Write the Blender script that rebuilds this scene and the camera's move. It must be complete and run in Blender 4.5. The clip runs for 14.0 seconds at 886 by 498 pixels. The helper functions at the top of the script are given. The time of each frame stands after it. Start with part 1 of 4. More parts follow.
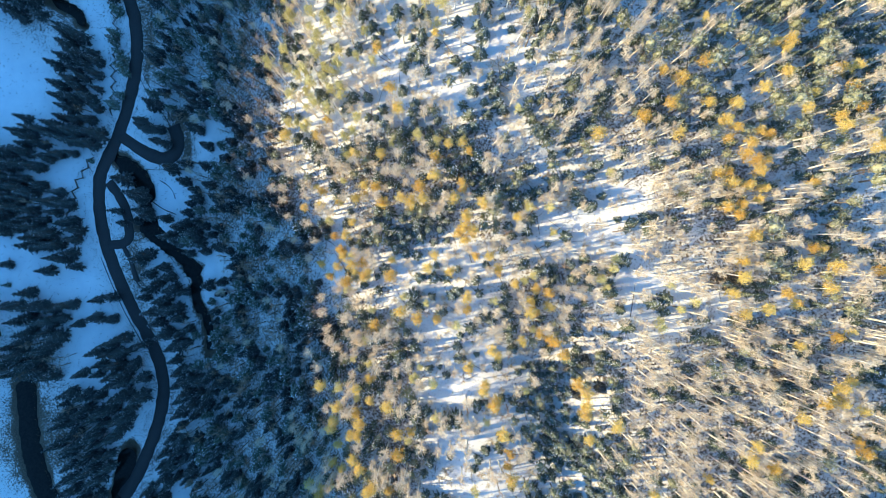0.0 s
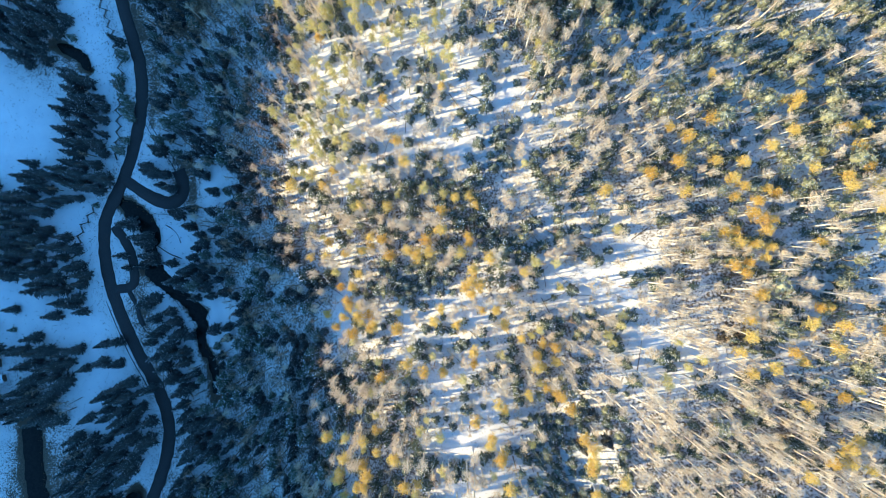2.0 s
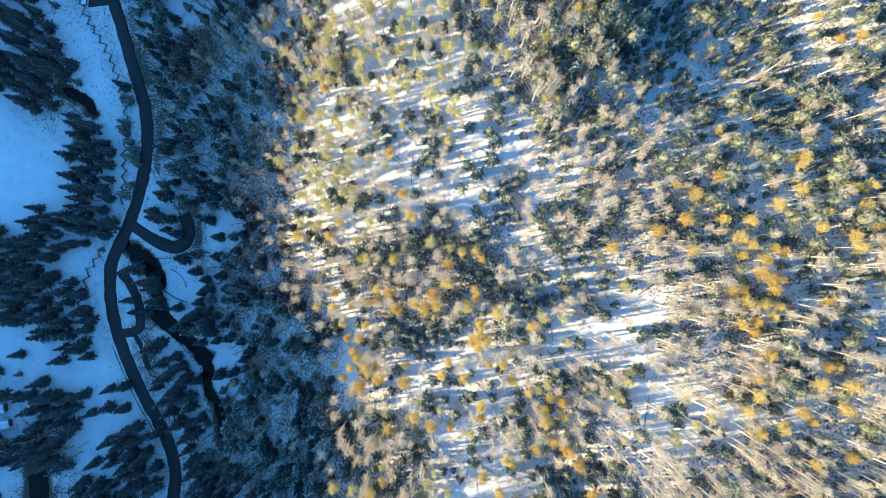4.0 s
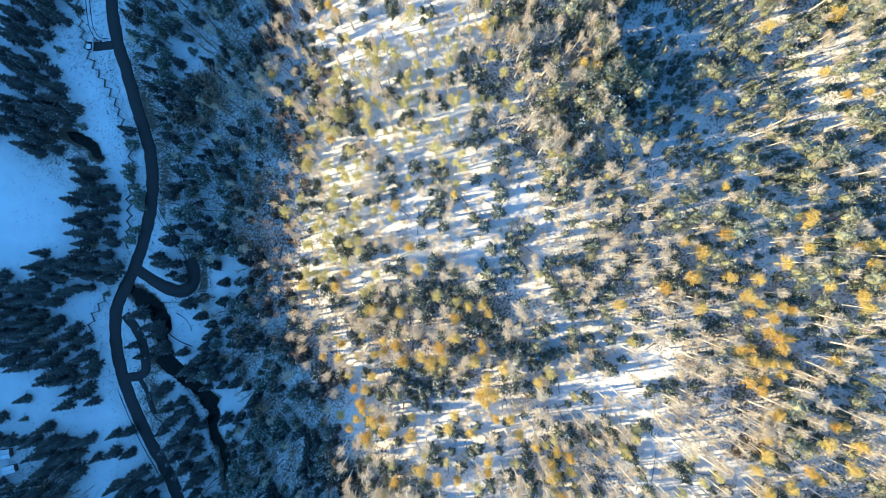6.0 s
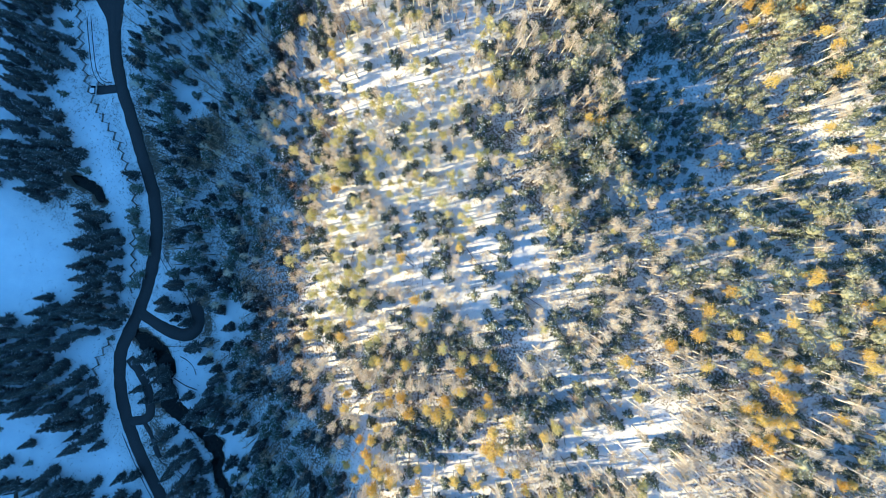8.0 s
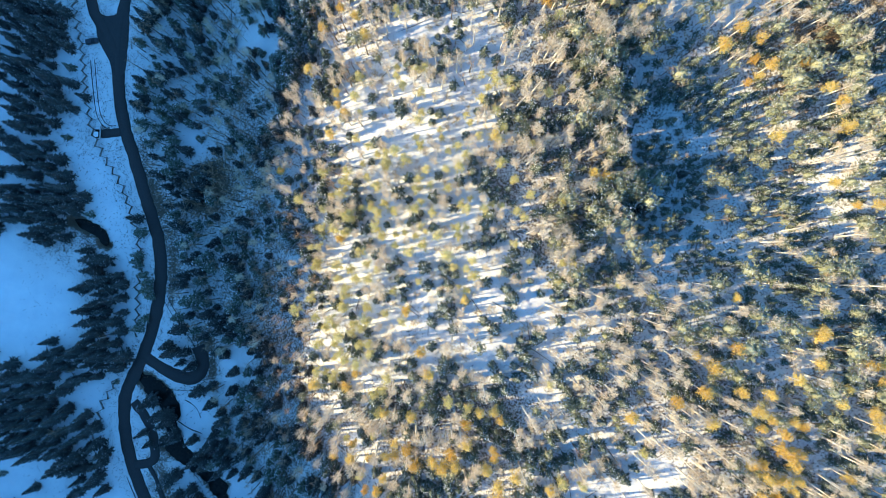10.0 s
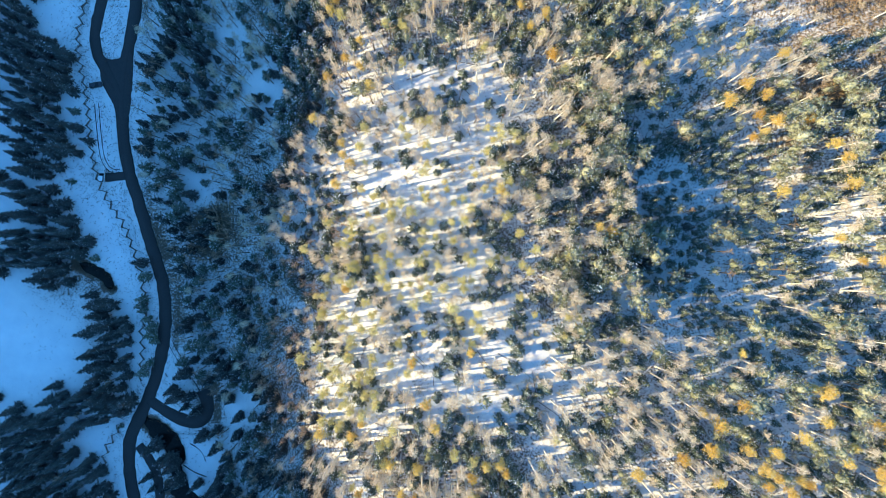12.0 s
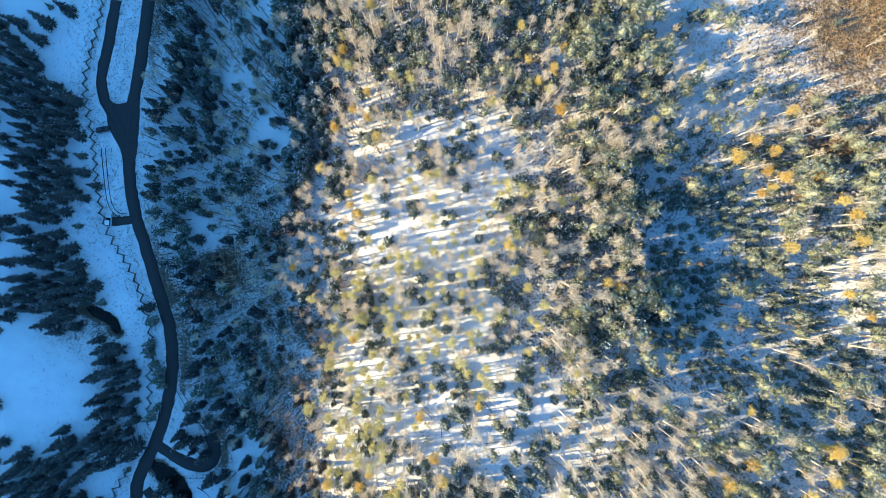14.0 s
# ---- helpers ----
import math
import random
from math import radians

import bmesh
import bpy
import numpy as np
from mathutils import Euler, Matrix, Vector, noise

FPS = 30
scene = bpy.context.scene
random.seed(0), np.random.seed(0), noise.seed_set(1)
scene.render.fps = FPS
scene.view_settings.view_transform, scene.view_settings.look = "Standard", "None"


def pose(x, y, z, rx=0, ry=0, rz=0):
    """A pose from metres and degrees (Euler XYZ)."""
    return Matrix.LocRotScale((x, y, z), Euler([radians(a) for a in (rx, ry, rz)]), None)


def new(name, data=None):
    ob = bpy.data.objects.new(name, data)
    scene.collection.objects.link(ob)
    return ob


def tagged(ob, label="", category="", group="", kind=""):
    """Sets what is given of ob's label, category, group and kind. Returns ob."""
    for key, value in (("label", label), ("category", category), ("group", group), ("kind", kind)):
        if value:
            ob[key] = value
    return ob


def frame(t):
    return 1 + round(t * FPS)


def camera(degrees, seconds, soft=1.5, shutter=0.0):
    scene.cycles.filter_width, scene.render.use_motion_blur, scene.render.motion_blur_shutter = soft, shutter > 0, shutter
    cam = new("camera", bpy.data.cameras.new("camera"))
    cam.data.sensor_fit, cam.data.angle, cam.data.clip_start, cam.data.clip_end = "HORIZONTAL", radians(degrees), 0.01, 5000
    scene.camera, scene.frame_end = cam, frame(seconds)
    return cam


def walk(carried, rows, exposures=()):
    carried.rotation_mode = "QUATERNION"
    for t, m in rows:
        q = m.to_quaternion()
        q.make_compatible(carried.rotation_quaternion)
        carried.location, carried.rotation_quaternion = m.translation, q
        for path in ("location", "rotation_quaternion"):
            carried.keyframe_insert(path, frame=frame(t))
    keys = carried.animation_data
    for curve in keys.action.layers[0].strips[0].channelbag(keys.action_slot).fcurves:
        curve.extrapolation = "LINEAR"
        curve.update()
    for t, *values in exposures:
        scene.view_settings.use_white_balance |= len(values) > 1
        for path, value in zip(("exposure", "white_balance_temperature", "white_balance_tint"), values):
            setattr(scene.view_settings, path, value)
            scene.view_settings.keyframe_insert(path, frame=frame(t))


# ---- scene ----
# The path: a level flight over the hillside, looking straight down
cam = camera(70.0, 14.0, soft=0.7)
METRES, EYE, TILT, LEAN, TURN = 102.4, 213.0, -90.0, 0.0, 0.0
ROWS = [
    (0.0, 0.0, 0.0, 0.0, 0.0, 0.0, -0.0),
    (0.5, -0.0035, -0.0002, 0.0344, 0.01, 0.04, 0.02),
    (1.0, -0.0079, -0.0004, 0.0704, 0.0, 0.03, 0.08),
    (1.5, -0.0121, -0.0007, 0.1055, 0.01, 0.05, 0.13),
    (2.0, -0.0165, -0.0008, 0.1412, 0.02, 0.05, 0.16),
    (2.5, -0.0209, -0.001, 0.1767, 0.02, 0.05, 0.2),
    (3.0, -0.025, -0.0011, 0.2128, 0.03, 0.03, 0.23),
    (5.5, -0.0457, -0.0012, 0.3903, 0.08, 0.1, 0.36),
    (6.0, -0.0497, -0.0012, 0.4258, 0.06, 0.1, 0.4),
    (6.5, -0.0533, -0.0013, 0.4609, 0.04, 0.12, 0.44),
    (7.0, -0.0571, -0.0013, 0.4957, 0.01, 0.14, 0.47),
    (7.5, -0.0608, -0.0014, 0.5313, -0.01, 0.13, 0.51),
    (8.0, -0.0645, -0.0015, 0.5665, -0.02, 0.12, 0.55),
    (10.5, -0.0809, -0.0018, 0.7431, -0.05, 0.11, 0.7),
    (11.0, -0.0846, -0.0019, 0.7787, -0.08, 0.09, 0.73),
    (11.5, -0.0883, -0.0021, 0.8142, -0.1, 0.08, 0.77),
    (12.0, -0.0922, -0.0023, 0.85, -0.11, 0.07, 0.8),
    (12.5, -0.0963, -0.0025, 0.8857, -0.1, 0.08, 0.83),
    (13.0, -0.1007, -0.0028, 0.9219, -0.08, 0.07, 0.85),
    (13.5, -0.1055, -0.0031, 0.9578, -0.07, 0.08, 0.86),
    (14.0, -0.1102, -0.0032, 0.9938, -0.05, 0.08, 0.88),
]
EXPOSURE = 0.65
walk(cam, [(t, pose(0, 0, EYE, TILT, LEAN, TURN) @ pose(METRES * x, METRES * y, METRES * z, 90 + 0.703 * pitch, roll, 0.703 * yaw)) for t, x, y, z, yaw, pitch, roll in ROWS],
     exposures=[(0.0, EXPOSURE, 5900, 4), (14.0, EXPOSURE, 5900, 4)])

# Low winter sun from over the mountain across the valley, clear sky
SUN_UP, SUN_WAY = 19.0, Vector((1.0, 0.2, 0.0)).normalized()
world = bpy.data.worlds.new("sky")
scene.world = world
world.use_nodes = True
sky = world.node_tree.nodes.new("ShaderNodeTexSky")
sky.sky_type, sky.sun_disc = "NISHITA", False
sky.sun_elevation, sky.sun_rotation = radians(SUN_UP), math.atan2(-SUN_WAY.x, -SUN_WAY.y)
sky.altitude, sky.air_density, sky.dust_density, sky.ozone_density = 1200, 1.0, 0.2, 3.0
back = world.node_tree.nodes["Background"]
back.inputs["Strength"].default_value = 0.25
deep = world.node_tree.nodes.new("ShaderNodeMix")
deep.data_type, deep.blend_type = "RGBA", "MULTIPLY"
deep.inputs["Factor"].default_value, deep.inputs["B"].default_value = 1.0, (0.57, 1.0, 1.14, 1.0)
world.node_tree.links.new(sky.outputs["Color"], deep.inputs["A"])
world.node_tree.links.new(deep.outputs["Result"], back.inputs["Color"])
sun_data = bpy.data.lights.new("sun", "SUN")
sun_data.energy, sun_data.angle, sun_data.color = 6.3, radians(0.53), (1.0, 0.75, 0.37)
sun = new("sun", sun_data)
down = Vector((SUN_WAY.x * math.cos(radians(SUN_UP)), SUN_WAY.y * math.cos(radians(SUN_UP)), -math.sin(radians(SUN_UP))))
sun.matrix_world = Matrix.Translation((-300, -60, 260)) @ down.to_track_quat("-Z", "Y").to_matrix().to_4x4()


# ---- materials ----
def nodes_of(name, rough=0.8, specular=0.3):
    m = bpy.data.materials.new(name)
    m.use_nodes = True
    t = m.node_tree
    b = t.nodes["Principled BSDF"]
    b.inputs["Roughness"].default_value = rough
    b.inputs["Specular IOR Level"].default_value = specular
    return m, t, b


def node(t, kind, **inputs):
    n = t.nodes.new(kind)
    for key, value in inputs.items():
        n.inputs[key.replace("_", " ")].default_value = value
    return n


def noise_tex(t, scale, detail=4.0, rough=0.6):
    c = t.nodes.new("ShaderNodeNewGeometry")
    n = node(t, "ShaderNodeTexNoise", Scale=scale, Detail=detail, Roughness=rough)
    t.links.new(c.outputs["Position"], n.inputs["Vector"])
    return n


def ramp(t, source, stops):
    r = t.nodes.new("ShaderNodeValToRGB")
    while len(r.color_ramp.elements) < len(stops):
        r.color_ramp.elements.new(0.5)
    for e, (at, c) in zip(r.color_ramp.elements, stops):
        e.position, e.color = at, (*c, 1.0)
    t.links.new(source, r.inputs["Fac"])
    return r.outputs["Color"]


def mixed(t, fac, a, b, how="MIX"):
    m = t.nodes.new("ShaderNodeMix")
    m.data_type, m.blend_type = "RGBA", how
    for value, slot in ((fac, m.inputs["Factor"]), (a, m.inputs["A"]), (b, m.inputs["B"])):
        if hasattr(value, "is_linked"):
            t.links.new(value, slot)
        elif isinstance(value, tuple):
            slot.default_value = (*value, 1.0)
        else:
            slot.default_value = value
    return m.outputs["Result"]


def maths(t, how, a, b):
    m = t.nodes.new("ShaderNodeMath")
    m.operation = how
    m.use_clamp = True
    for value, slot in ((a, m.inputs[0]), (b, m.inputs[1])):
        if hasattr(value, "is_linked"):
            t.links.new(value, slot)
        else:
            slot.default_value = value
    return m.outputs["Value"]


def relief(t, b, height, strength, distance):
    n = node(t, "ShaderNodeBump", Strength=strength, Distance=distance)
    t.links.new(height, n.inputs["Height"])
    t.links.new(n.outputs["Normal"], b.inputs["Normal"])


def plant_material(name, dark, mid, light, rough=0.75, through_light=0.0, dusted=0.0, leafy=0.45, single=0.25, frost=0.3):
    """Foliage or bark whose colour varies from plant to plant and from leaf to leaf."""
    m, t, b = nodes_of(name, rough, 0.2)
    info, geo = t.nodes.new("ShaderNodeObjectInfo"), t.nodes.new("ShaderNodeNewGeometry")
    whole = noise_tex(t, 0.13, 2.0).outputs["Fac"]
    by_leaf = maths(t, "MULTIPLY", geo.outputs["Random Per Island"], leafy)
    by_plant = maths(t, "MULTIPLY", info.outputs["Random"], single)
    value = maths(t, "ADD", maths(t, "ADD", by_leaf, 0.5 * (0.45 - leafy)), maths(t, "ADD", by_plant, maths(t, "MULTIPLY", whole, 0.5)))
    colour = ramp(t, value, [(0.15, dark), (0.5, mid), (0.85, light)])
    if dusted:
        specks, rime = noise_tex(t, 4.5, 2.0, 0.5).outputs["Fac"], noise_tex(t, 1.1, 3.0, 0.6).outputs["Fac"]
        colour = mixed(t, maths(t, "MULTIPLY", maths(t, "SUBTRACT", rime, 0.5 - 0.1 * dusted), 3.0 * frost), colour, (0.72, 0.75, 0.74))
        colour = mixed(t, maths(t, "MULTIPLY", maths(t, "SUBTRACT", specks, 0.62 - 0.1 * dusted), 9.0), colour, (0.66, 0.69, 0.73))
    t.links.new(colour, b.inputs["Base Color"])
    if through_light:
        thin = t.nodes.new("ShaderNodeBsdfTranslucent")
        t.links.new(colour, thin.inputs["Color"])
        mix = node(t, "ShaderNodeMixShader", Fac=through_light)
        t.links.new(b.outputs["BSDF"], mix.inputs[1])
        t.links.new(thin.outputs["BSDF"], mix.inputs[2])
        t.links.new(mix.outputs["Shader"], t.nodes["Material Output"].inputs["Surface"])
    return m


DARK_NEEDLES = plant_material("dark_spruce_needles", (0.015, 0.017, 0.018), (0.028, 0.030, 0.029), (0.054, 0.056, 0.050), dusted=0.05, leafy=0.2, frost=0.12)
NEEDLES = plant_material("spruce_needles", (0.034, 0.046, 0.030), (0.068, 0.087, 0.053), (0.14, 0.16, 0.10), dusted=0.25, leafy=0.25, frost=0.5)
PINE_NEEDLES = plant_material("pine_needles", (0.095, 0.102, 0.050), (0.205, 0.208, 0.108), (0.37, 0.36, 0.22), dusted=0.1, leafy=0.3, frost=0.4)
GOLD = plant_material("golden_leaves", (0.48, 0.25, 0.055), (0.69, 0.445, 0.10), (0.80, 0.63, 0.20), 0.7, 0.3, leafy=0.3, single=0.5)
LIME = plant_material("fading_larch_needles", (0.47, 0.42, 0.13), (0.64, 0.575, 0.22), (0.76, 0.70, 0.34), 0.7, 0.3)
TAN = plant_material("dry_twigs", (0.43, 0.335, 0.23), (0.64, 0.52, 0.375), (0.78, 0.685, 0.54), 0.8, 0.12, leafy=0.25)
RUST = plant_material("brown_larch_needles", (0.27, 0.175, 0.11), (0.41, 0.29, 0.20), (0.56, 0.43, 0.32), 0.8, 0.2, leafy=0.25)
SCRUB = plant_material("scrub_leaves", (0.16, 0.14, 0.09), (0.30, 0.27, 0.18), (0.46, 0.42, 0.30), 0.8, 0.2)
BARK = plant_material("bark", (0.10, 0.07, 0.05), (0.19, 0.14, 0.10), (0.30, 0.23, 0.17))
PALE_BARK = plant_material("pale_bark", (0.58, 0.53, 0.45), (0.74, 0.69, 0.61), (0.85, 0.82, 0.76))
GRASS = plant_material("withered_grass", (0.04, 0.03, 0.02), (0.085, 0.06, 0.036), (0.16, 0.115, 0.065))
BRACKEN = plant_material("dead_bracken", (0.28, 0.17, 0.08), (0.44, 0.29, 0.14), (0.60, 0.43, 0.25))
DEAD_WOOD = plant_material("dead_wood", (0.045, 0.035, 0.03), (0.09, 0.07, 0.055), (0.17, 0.14, 0.11))


def snow_material():
    m, t, b = nodes_of("snow_clump", 0.55, 0.3)
    n = noise_tex(t, 2.5)
    t.links.new(ramp(t, n.outputs["Fac"], [(0.3, (0.74, 0.77, 0.82)), (0.7, (0.88, 0.89, 0.91))]), b.inputs["Base Color"])
    return m


SNOW = snow_material()


def ground_material():
    """Snow cover with needle litter, grass and earth showing through where the attribute 'bare' is high; under stands d
    and D this also paints in shade.
    """
    m, t, b = nodes_of("snowy_ground", 0.6, 0.25)
    bare = t.nodes.new("ShaderNodeAttribute")
    bare.attribute_name = "bare"
    fine, broad, tiny = noise_tex(t, 1.6, 6.0, 0.7), noise_tex(t, 0.16, 3.0), noise_tex(t, 5.0, 3.0, 0.7)
    snow = ramp(t, broad.outputs["Fac"], [(0.3, (0.78, 0.80, 0.84)), (0.7, (0.88, 0.89, 0.91))])
    earth = ramp(t, tiny.outputs["Fac"], [(0.3, (0.038, 0.030, 0.024)), (0.5, (0.115, 0.086, 0.06)), (0.7, (0.24, 0.18, 0.125))])
    cover = maths(t, "ADD", maths(t, "MULTIPLY", fine.outputs["Fac"], 0.75), maths(t, "MULTIPLY", broad.outputs["Fac"], 0.25))
    line = maths(t, "SUBTRACT", bare.outputs["Fac"], cover)
    mask = maths(t, "MULTIPLY", line, 9.0)
    thin = maths(t, "MULTIPLY", maths(t, "SUBTRACT", bare.outputs["Fac"], 0.27), 2.2)
    snow = mixed(t, maths(t, "MULTIPLY", thin, tiny.outputs["Fac"]), snow, (0.40, 0.32, 0.25))
    t.links.new(mixed(t, mask, snow, earth), b.inputs["Base Color"])
    relief(t, b, fine.outputs["Fac"], 0.5, 0.25)
    return m


GROUND = ground_material()


def road_material():
    m, t, b = nodes_of("wet_asphalt", 0.6, 0.2)
    n, w = noise_tex(t, 6.0, 5.0), noise_tex(t, 0.5, 3.0)
    c = ramp(t, n.outputs["Fac"], [(0.3, (0.026, 0.024, 0.026)), (0.7, (0.052, 0.049, 0.050))])
    c = mixed(t, maths(t, "MULTIPLY", w.outputs["Fac"], 0.5), c, (0.062, 0.057, 0.055))
    t.links.new(c, b.inputs["Base Color"])
    relief(t, b, n.outputs["Fac"], 0.3, 0.02)
    return m


ROAD_SKIN = road_material()


def water_material():
    m, t, b = nodes_of("stream_water", 0.08, 0.12)
    n = noise_tex(t, 1.2, 4.0)
    t.links.new(ramp(t, n.outputs["Fac"], [(0.3, (0.004, 0.005, 0.006)), (0.7, (0.016, 0.016, 0.014))]), b.inputs["Base Color"])
    relief(t, b, n.outputs["Fac"], 0.25, 0.05)
    return m


WATER = water_material()


# -- lie of the land --
def soft(u, w):
    """A ramp that bends smoothly from 0 into u."""
    return w * np.logaddexp(0.0, u / w)


def bump(x, y, cx, cy, rx, ry, turn=0.0):
    """A smooth hump of height 1 with the half-widths rx, ry."""
    c, s = math.cos(radians(turn)), math.sin(radians(turn))
    u, v = (x - cx) * c + (y - cy) * s, (y - cy) * c - (x - cx) * s
    return np.exp(-0.5 * ((u / rx) ** 2 + (v / ry) ** 2))


def land(x, y):
    """Height of the hillside over the valley road."""
    x, y = np.asarray(x, float), np.asarray(y, float)
    toe = -86 + 12 / (1 + np.exp(np.clip((y - 14) / 9, -40, 40)))
    z = 26.7 / (-28 - toe) * (soft(x - toe, 4) - soft(x + 28, 9)) + 0.25 * soft(x + 28, 9) - 0.10 * soft(x - 66, 12)
    z = z - 0.012 * soft(y - 60, 20) * (1 / (1 + np.exp(np.clip(-(x + 10) / 14, -40, 40))))
    z = z + 1.5 * bump(x, y, 10, 50, 35, 40) - 10.5 * bump(x, y, 74, 101, 30, 28)
    z = z - 4.0 * bump(x, y, 98, 72, 28, 14, -18) + 3.0 * bump(x, y, -101, 52, 9, 13)
    z = z - 4.5 * bump(x, y, 28, -45, 9, 34, 0)
    # the mountain on the far side of the valley
    far = 0.62 * (soft(-x - 172, 10) - soft(-x - 420, 25)) - 0.30 * soft(-x - 430, 25)
    far = far * (1.06 + 0.06 / (1 + np.exp(np.clip((y + 52) / 8, -40, 40))) + 0.07 / (1 + np.exp(np.clip((y + 64) / 6, -40, 40))) + 0.05 * bump(x, y, x, 102, 1, 19) + 0.022 * np.sin(y / 29.0) + 0.018 * np.sin(y / 11.0 + 1.3) + 0.016 * np.sin(y / 4.3 + 0.5))
    return z + far
# -- end of the land --


def along(points, step):
    """Points at even steps on a smooth line through the given ones."""
    p = np.array(points, float)
    for _ in range(3):
        q = np.empty((2 * len(p) - 2, 2))
        q[0::2], q[1::2] = 0.75 * p[:-1] + 0.25 * p[1:], 0.25 * p[:-1] + 0.75 * p[1:]
        p = np.vstack([p[:1], q, p[-1:]])
    d = np.concatenate([[0], np.cumsum(np.hypot(*np.diff(p, axis=0).T))])
    s = np.linspace(0, d[-1], max(2, int(d[-1] / step) + 1))
    return np.stack([np.interp(s, d, p[:, 0]), np.interp(s, d, p[:, 1])], 1)


def distance_to(points, x, y):
    """Distance of the places x, y from a line."""
    p = along(points, 1.5)
    best = np.full(np.shape(x), 1e9)
    for a, b in p:
        best = np.minimum(best, (x - a) ** 2 + (y - b) ** 2)
    return np.sqrt(best)


# Lines of the plan, in metres
ROAD = [(-108.1, -83.8), (-103.3, -77.7), (-98.6, -66.3), (-95.2, -56.8), (-93.8, -47.3), (-95.2, -37.8), (-99.2, -29.3), (-104.3, -20.7), (-108.7, -11.2), (-112.5,
    -1.7), (-115.1, 7.8), (-116.1, 17.3), (-115.5, 24.9), (-112.8, 30.6), (-108.1, 39.1), (-104.9, 46.7), (-102.6, 55.3), (-102.0, 64.8), (-102.2, 65.5), (-102.7, 73.1),
    (-104.5, 80.8), (-108.1, 92.2), (-111.2, 103.7), (-114.8, 115.2), (-116.5, 126.6), (-116.9, 139.9), (-115.4, 151.3), (-112.8, 162.7), (-110.7, 176.0), (-109.2,
    187.4)]
BRANCH = [(-116.7, 139.9), (-121.5, 148.6), (-125.3, 155.3), (-125.5, 162.9), (-123.5, 169.5), (-121.9, 178.1), (-120.0, 187.6)]
SPUR = [(-107.7, 38.6), (-101.3, 33.4), (-94.4, 30.0), (-90.2, 31.0), (-88.0, 36.1), (-90.2, 41.2)]
LOOP = [(-112.3, 1.5), (-108.1, 1.5), (-105.4, 3.2), (-106.0, 10.8), (-108.1, 16.9), (-112.5, 22.6)]
LANE = [(-107.5, 0.6), (-105.1, -3.6), (-104.3, -7.0), (-102.6, -11.2)]
TRACK = [(-88.5, 34.0), (-90.2, 41.2), (-93.7, 47.1), (-97.6, 52.4), (-100.5, 58.1)]
TRACK2 = [(-104.3, -7.0), (-102.6, -11.2), (-99.5, -13.9), (-94.8, -17.9)]
TRACK3 = [(-125.1, 137.8), (-124.8, 132.3), (-124.3, 126.5), (-123.5, 118.9), (-120.7, 114.7), (-117.5, 115.0)]
LAY_BY = [(-126.0, 156.3), (-125.3, 151.9), (-123.8, 149.6), (-123.5, 145.4), (-121.7, 141.5), (-119.4, 137.7), (-118.4, 132.3), (-114.2, 132.3), (-113.3, 141.8),
    (-112.6, 149.4), (-112.7, 155.1), (-116.1, 155.1), (-116.5, 153.1), (-119.6, 152.5), (-122.6, 153.2), (-123.3, 156.2)]
RILL = [(-95.2, 23.0), (-92.5, 21.5), (-90.8, 19.6), (-90.0, 16.9)]
RILL2 = [(-97.6, 15.8), (-95.0, 13.9), (-92.7, 12.7), (-89.7, 11.6)]
POLES = [(-99.2, 26.6), (-91.9, 26.4), (-85.1, 26.6)]
LOGS = [(-85.1, -82.3), (-77.5, -79.6), (-82.4, -80.0), (-80.2, -77.3), (-135.3, 36.3), (-130.1, 29.3), (-129.9, 78.5), (-124.6, 75.0), (-126.5, 79.6), (-127.7, 74.7),
    (-118.5, 38.9), (-114.0, 40.8), (-91.9, -2.1), (-89.3, -5.5), (-78.6, -29.4), (-76.0, -32.5)]
SPURK = [(-116.0, 113.7), (-121.1, 112.8), (-124.0, 113.0)]
STREAM = [(-110.9, 31.5), (-104.3, 26.4), (-100.3, 24.5), (-98.4, 20.3), (-100.9, 15.2), (-97.8, 8.4), (-94.4, 3.2), (-90.2, -0.9), (-85.9, -3.2), (-84.0, -7.4), (-83.4,
    -12.2), (-83.4, -17.3), (-80.2, -21.7), (-78.3, -26.6), (-78.3, -34.0)]
STREAM2 = [(-85.9, -3.6), (-82.4, -6.5)]
POND = [(-140.6, -43.9), (-140.2, -54.9), (-139.5, -64.4), (-138.0, -72.0), (-135.3, -79.6), (-131.0, -87.3)]
POOL = [(-108.2, 29.4), (-105.2, 26.8), (-102.0, 24.1), (-100.2, 21.1), (-100.0, 18.3)]
REACH = [(-101.6, 8.6), (-98.5, 5.5), (-94.0, 1.7), (-88.6, -2.1), (-84.8, -6.3), (-82.1, -12.2)]
BACKWATER = [(-105.8, -67.3), (-106.9, -74.0), (-108.0, -79.7), (-110.1, -85.4)]
DITCH = [(-132.0, 84.0), (-123.5, 80.1), (-121.1, 75.3)]
FENCE = [(-128.4, 6.8), (-124.6, 13.1), (-123.9, 20.1), (-120.4, 25.8), (-118.0, 31.0)]
FENCE2 = [(-110.9, 44.8), (-109.6, 53.4), (-110.0, 61.0), (-109.0, 67.6), (-109.4, 73.2), (-110.8, 80.9), (-114.7, 94.2), (-118.1, 100.0), (-123.1, 107.7), (-125.8,
    115.3), (-127.2, 126.8), (-127.8, 136.3), (-129.2, 146.8), (-131.0, 155.4), (-130.5, 163.0), (-127.9, 172.5), (-125.3, 181.0), (-124.2, 187.6)]

ROADS = [(ROAD, 2.15), (BRANCH, 1.9), (SPUR, 2.2), (LOOP, 1.7), (LANE, 1.2), (SPURK, 1.6)]
CAR_PARK = (-118.6, 144.5)

